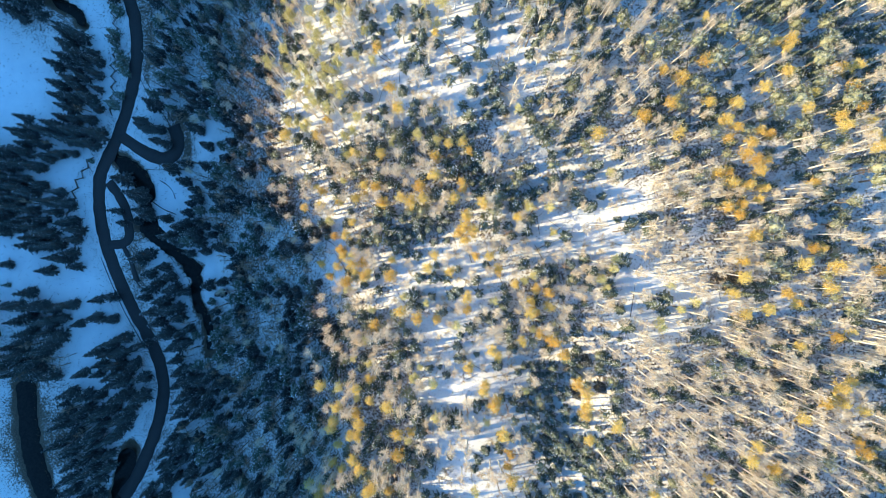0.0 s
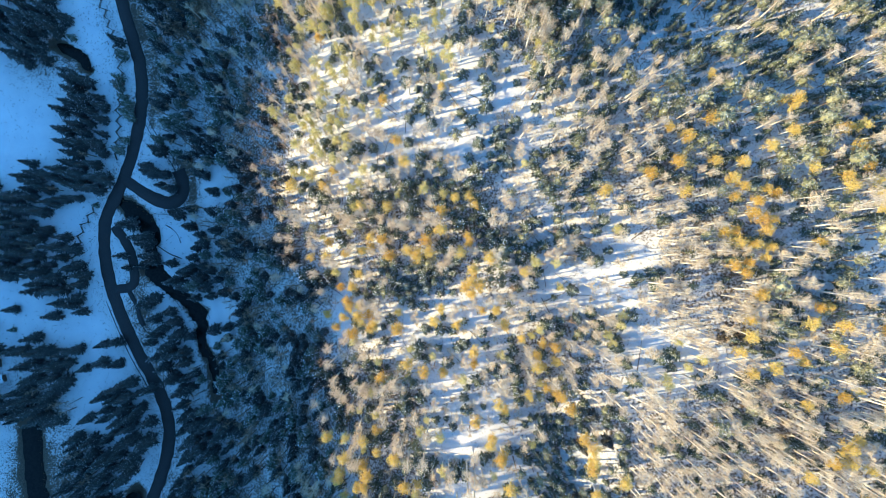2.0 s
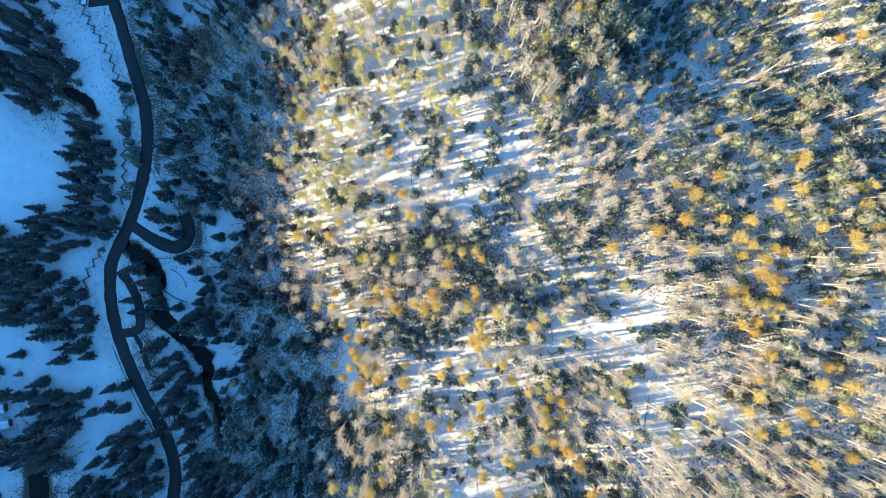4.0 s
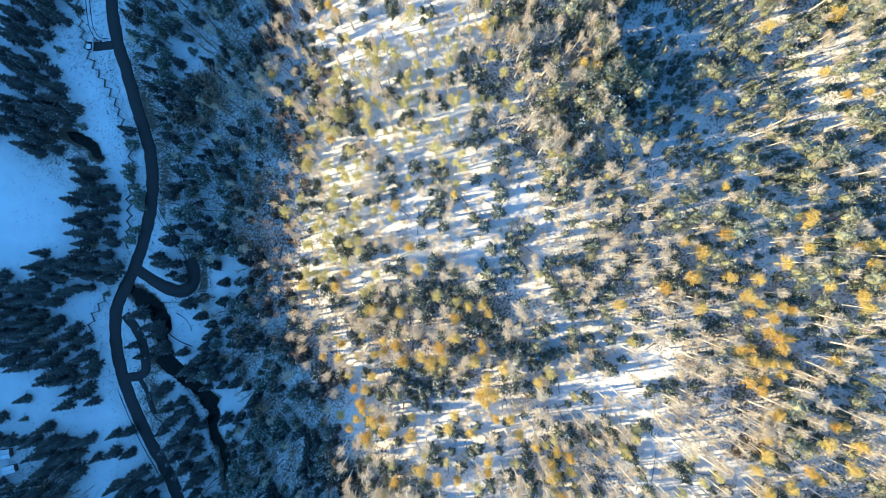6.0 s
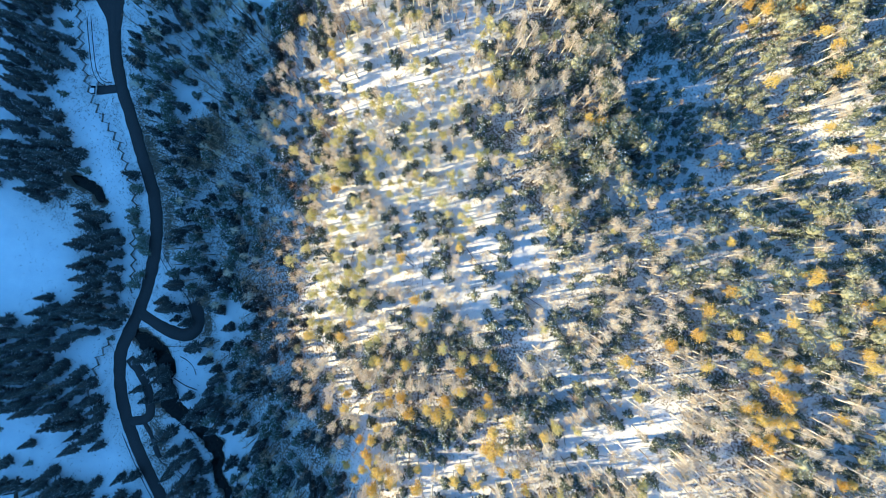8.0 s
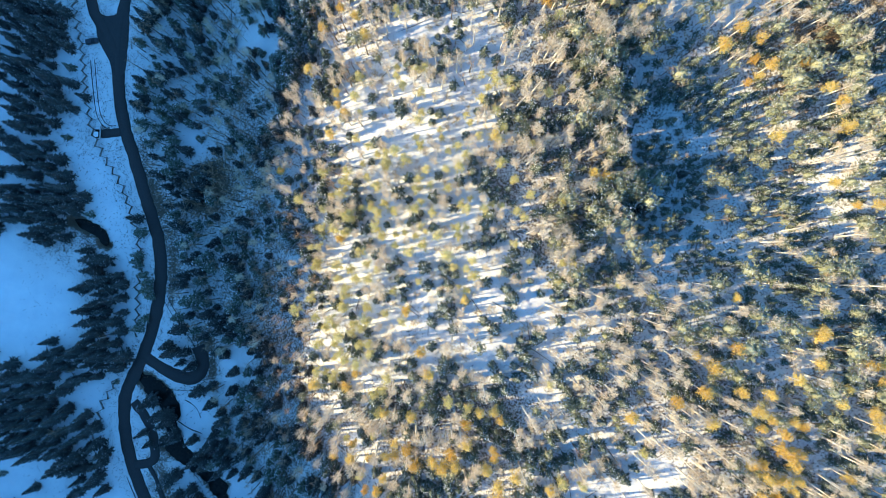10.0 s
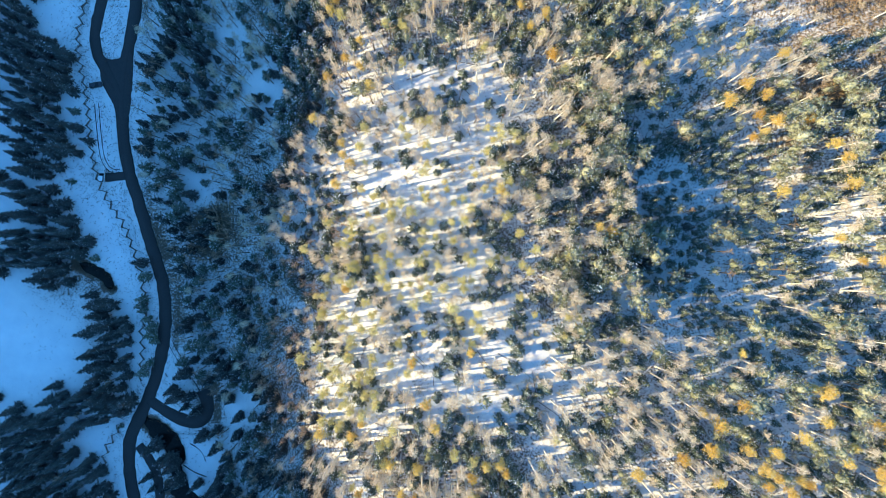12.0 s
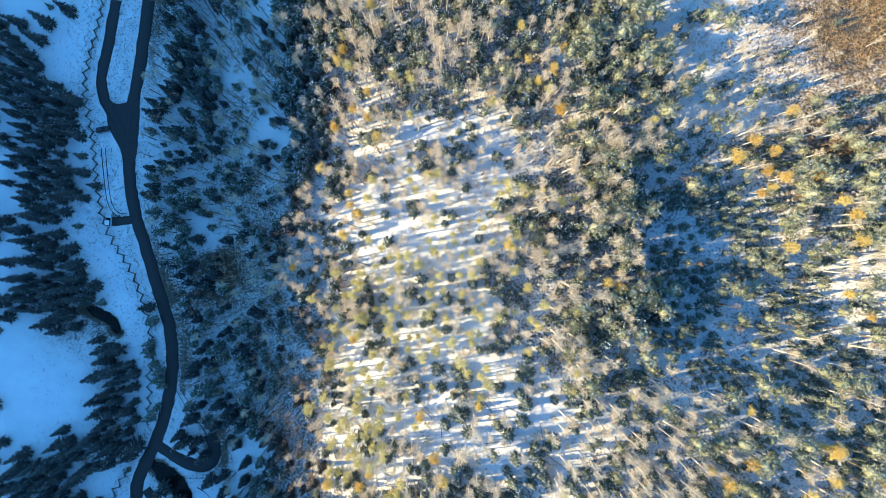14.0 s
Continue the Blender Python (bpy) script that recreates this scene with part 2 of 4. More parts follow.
# Stands of the forest, cells of 6 m, south-west corner at (-168, -108); each letter is a kind of stand
PLAN = """
ss..s.....BBBBbb..CCCTTTTTTTTTTTFFFtkkkkKKKKKKKKKK
ss..s.....BBBBbb..CCCTTTTTTTTTTTFFFtkkkkKKKKKKKKKK
ss..s.....BBBBbb..CCCTTTTTTTTTTTFFFtkkkkKKKKKKKKKK
ss..s.....BBBBbb..CCCTTTTTTTTTTTFFFtkkkkKKKKKKKKKK
ss..s.....BBBBbb..CCCTTTTTTTTTTTFFFtkkkkKKKKKKKKKK
ss..s.....BBBBbb..CCCTTTTTTTTTTTFFFtkkkkKKKKKKKKKK
sS........BBBBbb..CCCTTTTTTTTTTTFFFtkkkkKKKKKKKKKK
sSSs......BBBBbbbbCCCTTTTTTTTTTTFFFtkkkkKKKKKKKKKK
sSSS......BBBBbbbbCCCTTTTTTTTTTTFFFtkkkkKKKKKKKKKK
sSSSS.....BBBBssbbCCCTTTTTTTTTTPFFFtkkkkKKKKKKKKKK
ssSSSS....BBBBbbbbCCCNNNTTTTTTTPFFFVkkkk..KKKKKKKK
ss.SSS....BBBBbbssCCCNNNTTTTTTTTFFFPPkkkk.KKKKKKKK
sSsSSs....bBBBbbssCCCNNNttttttTTFFFPPkkkk..KKKKKKK
s..SSs....bBBBbbssCCCNNNttttttTTTTTPPkkkkkVkkkkkkk
s.sSSS....BBBBbbbbCCC.NtttttttTTTGGPPPPVVVPPPPPPPP
s..SSSs...BBBBbbbbCCCNNtttttttTTTGGDPPPddddPPPPPPP
ss.SSs....BBBBbbbbNNYtZZZZZZZZTTTGGdddDdFFFPPPPPPP
sSs.Ss....BBssbbbbNNNtZZZZZZZZTTTGGdddDdFFFPPPPPPP
s..SSs....BBssbbbbNNNtZZZZZZZZTTVGGdddddFFFOOOOOOO
s.sSSs....BBBBbbbbNNNtZZZZZZTTTTVGGddddddddPPPPPPP
s.sSSS....BBBBbbbbNNNYYYYZZZZTTTVGGddddddddPPPPPPP
sSSSSSs...BBBBbbbbNNNYYYYZZZZTTTVGGddDDddddPPPPPPP
ss..SSS....BBBBbbbbbNYYYYZZZZYTTVGGDDDDddddPPPPPPP
s......S...BBBBBbbbbTYYZZZYYYZTTVVVDDddddPPPPPPPPP
s......Ss..BBBBBbbbbYYYZZZZYYZTTPPDDDddddPPPPPPPPP
s......SS..BBBBBbbbbYYYZZZZZZZZZVVVVPPPPPPPPPPPPPP
s......SS...BBBBbbbbYYYtttttttttttVVPPPPPPPPPVVVVV
s......SS..sBBBBbbbbYYYtttttttttttVVPPPPPPPPPPPPPP
s......SS...sBBBBBbbYYYtttttttttVVVVVPPPPPPPPVVPPP
ss..sSSSS.ss.BssBBbbYYYtttttttttVVVVVVVPPPPPPVVVVV
ssSSSsSSs..s.BssBBBBOOtTTTTTTTTtVVVVVVVPPPPPOOOOOO
ssSSSs...s...sBBBBBBOOTTTTTTTTTtVVVVVVVVOOPOOOOOOO
ssSSSs...ss..sBBBBBBOOTTTTTTTTTtttttWWWWOOOPPPPPPP
ssSSSSS...sS..BBBBBBBBOOOOOOOOOttttttWWWOOOddPPPPP
ssSSSSS.....sSBBBBBBBBYOOOOOOOOttttttWWWOOOddPPPPP
ss...SS...SS.SBBBBBBBBYOOOOOOOOttttttWWWWOPddPPPPP
ss....S...SSsSssBBBBBBYYYttttttTtttttWWWPOOWWWWWWW
ssss......SSSSssBBBBBBYYYttttttTOOWtttttPOOOOWWWWW
ss..s.....sSSSssBBBBBBtTTttttttTOOWtttttPOOOOWWWWW
ssSSSSSSs..SSSBBBBBBBBTTTTTttTTTOOWWtttWWWWOOWWWWW
ssSSSSSs.ssSSSBBBBBBBBTTTTTtttttOODWWWWWWWWWWWWWWW
ssSSSSSs.SSs.SBBBBBBBBTTTTTtttttOODWWWWWWWWOOOOOOO
ssSSSSSs.SSs.SBBBBBBBBOTTTTttttDDDDWWWWWWWWWWOOOOO
ss.....s..SS.SSSBBBBBBOTTTTtttttDDDWWWWWWWWWWOOPPP
ss.....SSSS..SSSBBBBBBOTTTTtttttDDDOWWWWWWWOOPPPPP
ss.....SSSS..SBBBBBBBbOTTTTtttttDDDOWWWWWWWWWPPPPP
ss.....SSS..SSBBBBBBbbOTTTTtttttDDDOWWWWWWWWWPPPPP
ss.....SSS..SSBBBBBBBBOTTTTtttttDDDOWWWWWWWWWPPPPP
ss.....SSs..SSBBBBBBBBOTTTTtttttDDDOWWWWWWWWWPPPPP
ss.....SSs.SSsBBBBBBBBOTTTTtttttDDDOWWWWWWWWWPPPPP
ss.....SSs.SSsBBBBBBBBOTTTTtttttDDDOWWWWWWWWWPPPPP
ss.....SSs.SSsBBBBBBBBOTTTTtttttDDDOWWWWWWWWWPPPPP
ss.....SSs.SSsBBBBBBBBOTTTTtttttDDDOWWWWWWWWWPPPPP
ss.....SSs.SSsBBBBBBBBOTTTTtttttDDDOWWWWWWWWWPPPPP
""".split()


def stand(x, y):
    i, j = int((x + 168) // 6), int((y + 108) // 6)
    return PLAN[len(PLAN) - 1 - min(max(j, 0), len(PLAN) - 1)][min(max(i, 0), 49)]


# ---- ground: one sheet that reaches the horizon ----
gx = np.concatenate([-2600 + np.arange(0, 2200, 55), -400 + np.arange(0, 246, 6), np.arange(-154, -74, 1.1), np.arange(-74, 154, 1.8), 154 + np.arange(0, 246, 8), np.arange(410, 2600, 80)])
gy = np.concatenate([np.arange(-2500, -260, 80), np.arange(-260, -112, 8), np.arange(-112, 204, 1.5), np.arange(204, 380, 8), np.arange(388, 2600, 80)])
GX, GY = np.meshgrid(gx, gy)
near = (np.abs(GX) < 170) & (GY > -130) & (GY < 220)
to_road = np.full(GX.shape, 99.0)
for line, half in ROADS:
    to_road[near] = np.minimum(to_road[near], distance_to(line, GX[near], GY[near]) - half)
to_road[near] = np.minimum(to_road[near], np.hypot((GX[near] - CAR_PARK[0]), (GY[near] - CAR_PARK[1]) * 0.6) - 4.6)
to_water = np.full(GX.shape, 99.0)
for line, half in ((STREAM, 0.9), (STREAM2, 0.8), (POND, 2.7), (DITCH, 0.9), (POOL, 2.3), (REACH, 1.3), (BACKWATER, 2.2)):
    to_water[near] = np.minimum(to_water[near], distance_to(line, GX[near], GY[near]) - half)
to_water[near] += [0.9 * noise.noise(Vector((x * 0.33, y * 0.33, 5.0))) for x, y in zip(GX[near], GY[near])]
GZ = land(GX, GY)
rough = np.array([noise.fractal(Vector((x * 0.11, y * 0.11, 3.0)), 0.9, 2.0, 5) for x, y in zip(GX[near], GY[near])])
calm = np.clip(to_road[near] / 5.0, 0, 1)
GZ[near] += rough * 0.45 * calm * np.clip(0.35 + (GX[near] + 110) / 60, 0.35, 1)
GZ -= 0.12 * np.exp(-(np.clip(to_road, 0, None) / 0.8) ** 2)
GZ -= 2.0 * np.exp(-(np.clip(to_water + 0.6, 0, None) / 1.3) ** 2)
bare = np.zeros(GX.shape)
slope_wood = 1 / (1 + np.exp(-(GX + 84) / 6))
bare += 0.34 * slope_wood + 0.24 * (1 - slope_wood)
# d and D: ground colour darkened to stand in for the gullies' deep shade
under = {"S": 0.16, "C": 0.2, "B": 0.22, "O": 0.19, "T": 0.22, "W": 0.21, "V": 0.20, "N": 0.18, "F": 0.2, "G": 0.2, "P": 0.17, "D": 0.14, "Y": 0.12, "Z": 0.1, "t": 0.11, "k": 0.08, "b": 0.22, "d": 0.16}
bare[near] += [sum(under.get(stand(x + a, y + c), 0.0) for a, c in ((0, 0), (4, 2), (-4, -2), (2, -4), (-2, 4))) / 5 for x, y in zip(GX[near], GY[near])]
bare += 0.45 * bump(GX, GY, 72.5, -8, 2.2, 1.3) + 0.4 * bump(GX, GY, 94, 126, 3, 1.5)
bare += 0.22 * np.exp(-(np.clip(to_road - 0.3, 0, None) / 4.5) ** 2) + 0.35 * np.exp(-(np.clip(to_water, 0, None) / 1.3) ** 2)
bare += 0.36 * bump(GX, GY, 103, 160, 23, 20) + 0.42 * bump(GX, GY, -138, -64, 13, 20) + 0.2 * bump(GX, GY, -128, 52, 4, 14) + 0.34 * bump(GX, GY, -87, 96, 5, 7) + 0.26 * bump(GX, GY, -139, 75, 12, 9) + 0.10 * bump(GX, GY, -138, -14, 10, 12)


def grid_mesh(name, zs):
    rows, cols = zs.shape
    mesh = bpy.data.meshes.new(name)
    verts = np.stack([GX, GY, zs], -1).reshape(-1, 3)
    k = np.arange(rows * cols).reshape(rows, cols)
    quads = np.stack([k[:-1, :-1], k[:-1, 1:], k[1:, 1:], k[1:, :-1]], -1).reshape(-1, 4)
    mesh.vertices.add(len(verts))
    mesh.vertices.foreach_set("co", verts.ravel())
    mesh.loops.add(quads.size)
    mesh.loops.foreach_set("vertex_index", quads.ravel())
    mesh.polygons.add(len(quads))
    mesh.polygons.foreach_set("loop_start", np.arange(0, quads.size, 4))
    mesh.polygons.foreach_set("use_smooth", np.ones(len(quads), bool))
    mesh.update()
    return mesh


ground_mesh = grid_mesh("ground", GZ)
ground_mesh.attributes.new("bare", "FLOAT", "POINT").data.foreach_set("value", bare.ravel().astype(np.float32))
ground_mesh.materials.append(GROUND)
ground = tagged(new("ground", ground_mesh), "snow-covered hillside and valley floor with litter showing through", "ground", kind="structure")


def ribbon(name, points, half, lift, material, drop=0.25, wobble=0.12, level=None, taper=0.0):
    """A strip with rounded shoulders laid on the ground along a line."""
    p = along(points, 1.0)
    d = np.gradient(p, axis=0)
    d /= np.hypot(d[:, 0], d[:, 1])[:, None] + 1e-9
    n = np.stack([-d[:, 1], d[:, 0]], 1)
    bm = bmesh.new()
    rows = []
    for i, (q, m) in enumerate(zip(p, n)):
        wide = half if not taper else half * min(1.0, 0.25 + math.sqrt(min(i, len(p) - 1 - i) / taper))
        jl, jr = (wide + wobble * noise.noise(Vector((q[0] * 0.4, q[1] * 0.4, s))) * 2 for s in (1.0, 7.0))
        row = []
        for f, low in ((-1, drop), (-0.93, 0.0), (0, -0.04), (0.93, 0.0), (1, drop)):
            w = (jl if f < 0 else jr) * f
            a = q + m * w
            z = (float(land(q[0], q[1])) if level is None else level) + lift - low
            row.append(bm.verts.new((a[0], a[1], z)))
        rows.append(row)
    for r, s in zip(rows, rows[1:]):
        for k in range(4):
            f = bm.faces.new((r[k], s[k], s[k + 1], r[k + 1]))
            f.smooth = True
    bmesh.ops.recalc_face_normals(bm, faces=bm.faces)
    mesh = bpy.data.meshes.new(name)
    bm.to_mesh(mesh)
    bm.free()
    mesh.materials.append(material)
    return new(name, mesh)


for k, (name, line, half, label) in enumerate((
        ("road", ROAD, 2.15, "dark wet asphalt valley road cleared of snow"),
        ("road_branch", BRANCH, 1.9, "dark wet asphalt side road beside the valley road"),
        ("road_spur", SPUR, 2.3, "dark wet turning loop off the valley road"),
        ("road_lane", LOOP, 1.6, "dark wet lay-by lane beside the valley road"),
        ("road_track", LANE, 0.7, "dark narrow lane leading off the lay-by"),
        ("road_stub", SPURK, 1.5, "dark short stub from the road to a parking place"))):
    tagged(ribbon(name, line, half, 0.05 + 0.006 * k, ROAD_SKIN, wobble=0.22), label, "road", kind="structure")
# the wide place where the two roads part
bm = bmesh.new()
edge = along(LAY_BY + LAY_BY[:1], 0.8)[:-1]
ring = [bm.verts.new((x + 0.3 * noise.noise(Vector((x, y, 2.0))), y + 0.3 * noise.noise(Vector((x, y, 4.0))), 0.10)) for x, y in edge]
low = [bm.verts.new((v.co.x, v.co.y, -0.15)) for v in ring]
bm.faces.new(ring)
for k in range(len(ring)):
    bm.faces.new((ring[k], low[k], low[k - 1], ring[k - 1]))
bmesh.ops.triangulate(bm, faces=[f for f in bm.faces if len(f.verts) > 4])
bmesh.ops.recalc_face_normals(bm, faces=bm.faces)
park_mesh = bpy.data.meshes.new("pavement")
bm.to_mesh(park_mesh)
bm.free()
park_mesh.materials.append(ROAD_SKIN)
tagged(new("pavement", park_mesh), "dark wet asphalt lay-by where two roads part", "pavement", kind="structure")
for k, (name, line, half) in enumerate((("water", STREAM, 1.5), ("water", STREAM2, 1.4), ("water", POND, 3.1), ("water", DITCH, 1.1), ("water", POOL, 3.3), ("water", REACH, 2.6), ("water", BACKWATER, 2.7))):
    tagged(ribbon(name, line, half + 0.7, -0.55 + 0.006 * k, WATER, drop=0.02, wobble=0.4, level=0.0, taper=5.0), "black still stream water between snowy banks", "stream", kind="structure")
for name, line, off in (("tyre_track", TRACK, 0.75), ("tyre_track", TRACK, -0.75), ("tyre_track", TRACK2, 0.7), ("tyre_track", TRACK2, -0.7), ("tyre_track", TRACK3, 0.65), ("tyre_track", TRACK3, -0.65), ("tyre_track", ROAD[6:10], 2.9)):
    p = along(line, 2.0)
    d = np.gradient(p, axis=0)
    d /= np.hypot(d[:, 0], d[:, 1])[:, None]
    shifted = p + off * np.stack([-d[:, 1], d[:, 0]], 1)
    tagged(ribbon(name, shifted, 0.11, 0.06, ROAD_SKIN, drop=0.12, wobble=0.05), "dark wheel rut pressed through the snow", "track", kind="structure")


for line in (RILL, RILL2):
    tagged(ribbon("water", line, 0.15, 0.05, WATER, drop=0.1, wobble=0.07), "thin black rill winding through the snow", "stream", kind="structure")


# ---- plants ----
class Soup:
    """Triangles gathered for one mesh, with a material number each."""

    def __init__(self):
        self.v, self.f, self.m, self.n = [], [], [], 0

    def add(self, verts, tris, mat):
        verts, tris = np.asarray(verts, float).reshape(-1, 3), np.asarray(tris, int).reshape(-1, 3)
        self.v.append(verts)
        self.f.append(tris + self.n)
        self.m.append(np.full(len(tris), mat))
        self.n += len(verts)

    def tube(self, a, b, r0, r1, sides=5, mat=0):
        a, b = np.array(a, float), np.array(b, float)
        d = (b - a) / (np.linalg.norm(b - a) + 1e-9)
        u = np.cross(d, (0.31, 0.9, 0.2))
        u /= np.linalg.norm(u)
        w = np.cross(d, u)
        t = np.linspace(0, 2 * math.pi, sides, endpoint=False)
        c = np.cos(t)[:, None] * u + np.sin(t)[:, None] * w
        v = np.vstack([a + r0 * c, b + r1 * c])
        f = []
        for k in range(sides):
            n = (k + 1) % sides
            f += [(k, n, sides + n), (k, sides + n, sides + k)]
        self.add(v, f, mat)

    def blades(self, base, tip, width, mat):
        """One thin leaf-like triangle for each base and tip."""
        base, tip = np.asarray(base, float), np.asarray(tip, float)
        d = tip - base
        side = np.cross(d, np.random.default_rng(len(base)).normal(size=base.shape))
        side /= np.linalg.norm(side, axis=1)[:, None] + 1e-9
        side *= np.reshape(width, (-1, 1)) * 0.5
        n = len(base)
        v = np.stack([base - side, base + side, tip], 1).reshape(-1, 3)
        self.add(v, np.arange(3 * n).reshape(-1, 3), mat)

    def kites(self, base, tip, width, sag, mat):
        """Folded leaf shapes: a ridge from base to tip with two sides that hang."""
        base, tip = np.asarray(base, float), np.asarray(tip, float)
        mid = 0.45 * base + 0.55 * tip
        d = tip - base
        side = np.stack([-d[:, 1], d[:, 0], 0 * d[:, 0]], 1)
        side /= np.linalg.norm(side, axis=1)[:, None] + 1e-9
        side *= np.reshape(width, (-1, 1)) * 0.5
        drop = np.stack([0 * sag, 0 * sag, sag], 1)
        v = np.stack([base, mid - side - drop, tip, mid + side - drop], 1).reshape(-1, 3)
        k = 4 * np.arange(len(base))[:, None]
        self.add(v, np.concatenate([k + [0, 1, 2], k + [0, 2, 3]], 1).reshape(-1, 3), mat)

    def arrays(self):
        return np.vstack(self.v), np.vstack(self.f), np.concatenate(self.m)


def mesh_of(name, verts, tris, mats, materials):
    mesh = bpy.data.meshes.new(name)
    mesh.vertices.add(len(verts))
    mesh.vertices.foreach_set("co", np.ascontiguousarray(verts, np.float32).ravel())
    mesh.loops.add(tris.size)
    mesh.loops.foreach_set("vertex_index", np.ascontiguousarray(tris, np.int32).ravel())
    mesh.polygons.add(len(tris))
    mesh.polygons.foreach_set("loop_start", np.arange(0, tris.size, 3, dtype=np.int32))
    for m in materials:
        mesh.materials.append(m)
    mesh.polygons.foreach_set("material_index", np.ascontiguousarray(mats, np.int32))
    mesh.update()
    return mesh


def trunk_soup(rng, h, r, lean=0.2, sides=6):
    s = Soup()
    bend = rng.normal(0, lean, 2)
    p = [(0, 0, -0.4), (bend[0] * 0.3, bend[1] * 0.3, h * 0.35), (bend[0], bend[1], h * 0.97)]
    s.tube(p[0], p[1], r * 1.15, r * 0.88, sides)
    s.tube(p[1], p[2], r * 0.88, r * 0.15, sides)
    return s, bend


def spruce(rng, h, r, levels, snow, full=1.0, fronds=4):
    """Trunk and crown of a spruce: whorls of drooping boughs with side twigs, and snow lying on them."""
    trunk, bend = trunk_soup(rng, h, 0.022 * h, 0.12)
    s = Soup()
    base, tip, width, sag = [], [], [], []
    sb, st, sw = [], [], []
    for k in range(levels):
        f = k / (levels - 1)
        z0 = h * (0.10 + 0.86 * f)
        reach = r * ((1 - f) ** 0.68) * rng.uniform(0.85, 1.1) + 0.2
        count = int(round(5 + 5 * (1 - f)))
        for a in np.linspace(0, 2 * math.pi, count, endpoint=False) + rng.uniform(0, 6):
            a += rng.normal(0, 0.18)
            l = reach * rng.uniform(0.72, 1.1)
            lift = rng.uniform(-0.42, -0.16) if f < 0.75 else rng.uniform(0.0, 0.6)
            b = np.array([bend[0] * f, bend[1] * f, z0 + rng.normal(0, 0.12)])
            e = b + np.array([math.cos(a), math.sin(a), lift]) * l
            base.append(b), tip.append(e), width.append(0.24 * l + 0.2), sag.append(0.1 * l + 0.08)
            sides = rng.permutation(fronds)
            for n in range(fronds):
                q = 1 if n % 2 else -1
                u = 0.3 + 0.6 * (sides[n] + rng.uniform(0, 1)) / fronds
                c = a + q * rng.uniform(0.45, 0.95)
                g = b + (e - b) * u
                base.append(g), tip.append(g + np.array([math.cos(c), math.sin(c), lift * 0.9 - 0.12]) * l * (0.62 - 0.38 * u) * rng.uniform(0.8, 1.3))
                width.append(0.10 * l + 0.13), sag.append(0.05 * l + 0.05)
            for _ in range(rng.poisson(0.8 * snow)):
                g = b + (e - b) * rng.uniform(0.4, 0.98) + rng.normal(0, 0.2, 3) * (1, 1, 0.3) + np.array([0, 0, 0.1])
                c = a + rng.normal(0, 0.7)
                long = rng.uniform(0.1, 0.36)
                sb.append(g), st.append(g + np.array([math.cos(c), math.sin(c), lift]) * long), sw.append(rng.uniform(0.08, 0.2))
    rings, sides = (0.12, 0.35, 0.62, 0.88), 9
    hull = [(bend[0] * f + 0.55 * full * r * (1 - f) ** 0.68 * rng.uniform(0.75, 1.1) * math.cos(a), bend[1] * f + 0.55 * full * r * (1 - f) ** 0.68 * rng.uniform(0.75, 1.1) * math.sin(a), h * (f + rng.uniform(-0.03, 0.03)))
            for f in rings for a in np.linspace(0, 2 * math.pi, sides, endpoint=False)] + [(bend[0], bend[1], h * 0.98)]
    faces = [(k * sides + n, k * sides + (n + 1) % sides, k * sides + sides + n) for k in range(3) for n in range(sides)]
    faces += [(k * sides + (n + 1) % sides, k * sides + sides + (n + 1) % sides, k * sides + sides + n) for k in range(3) for n in range(sides)]
    faces += [(3 * sides + n, 3 * sides + (n + 1) % sides, 4 * sides) for n in range(sides)]
    s.add(hull, faces, 0)
    s.kites(base, tip, np.array(width), np.array(sag), 0)
    top = np.array([bend[0], bend[1], h])
    s.blades([top - (0, 0, 0.7)] * 3, [top + rng.normal(0, 0.05, 3) for _ in range(3)], np.full(3, 0.3), 0)
    if sb:
        s.kites(sb, st, np.array(sw), np.full(len(sb), 0.04), 1)
    return trunk, s


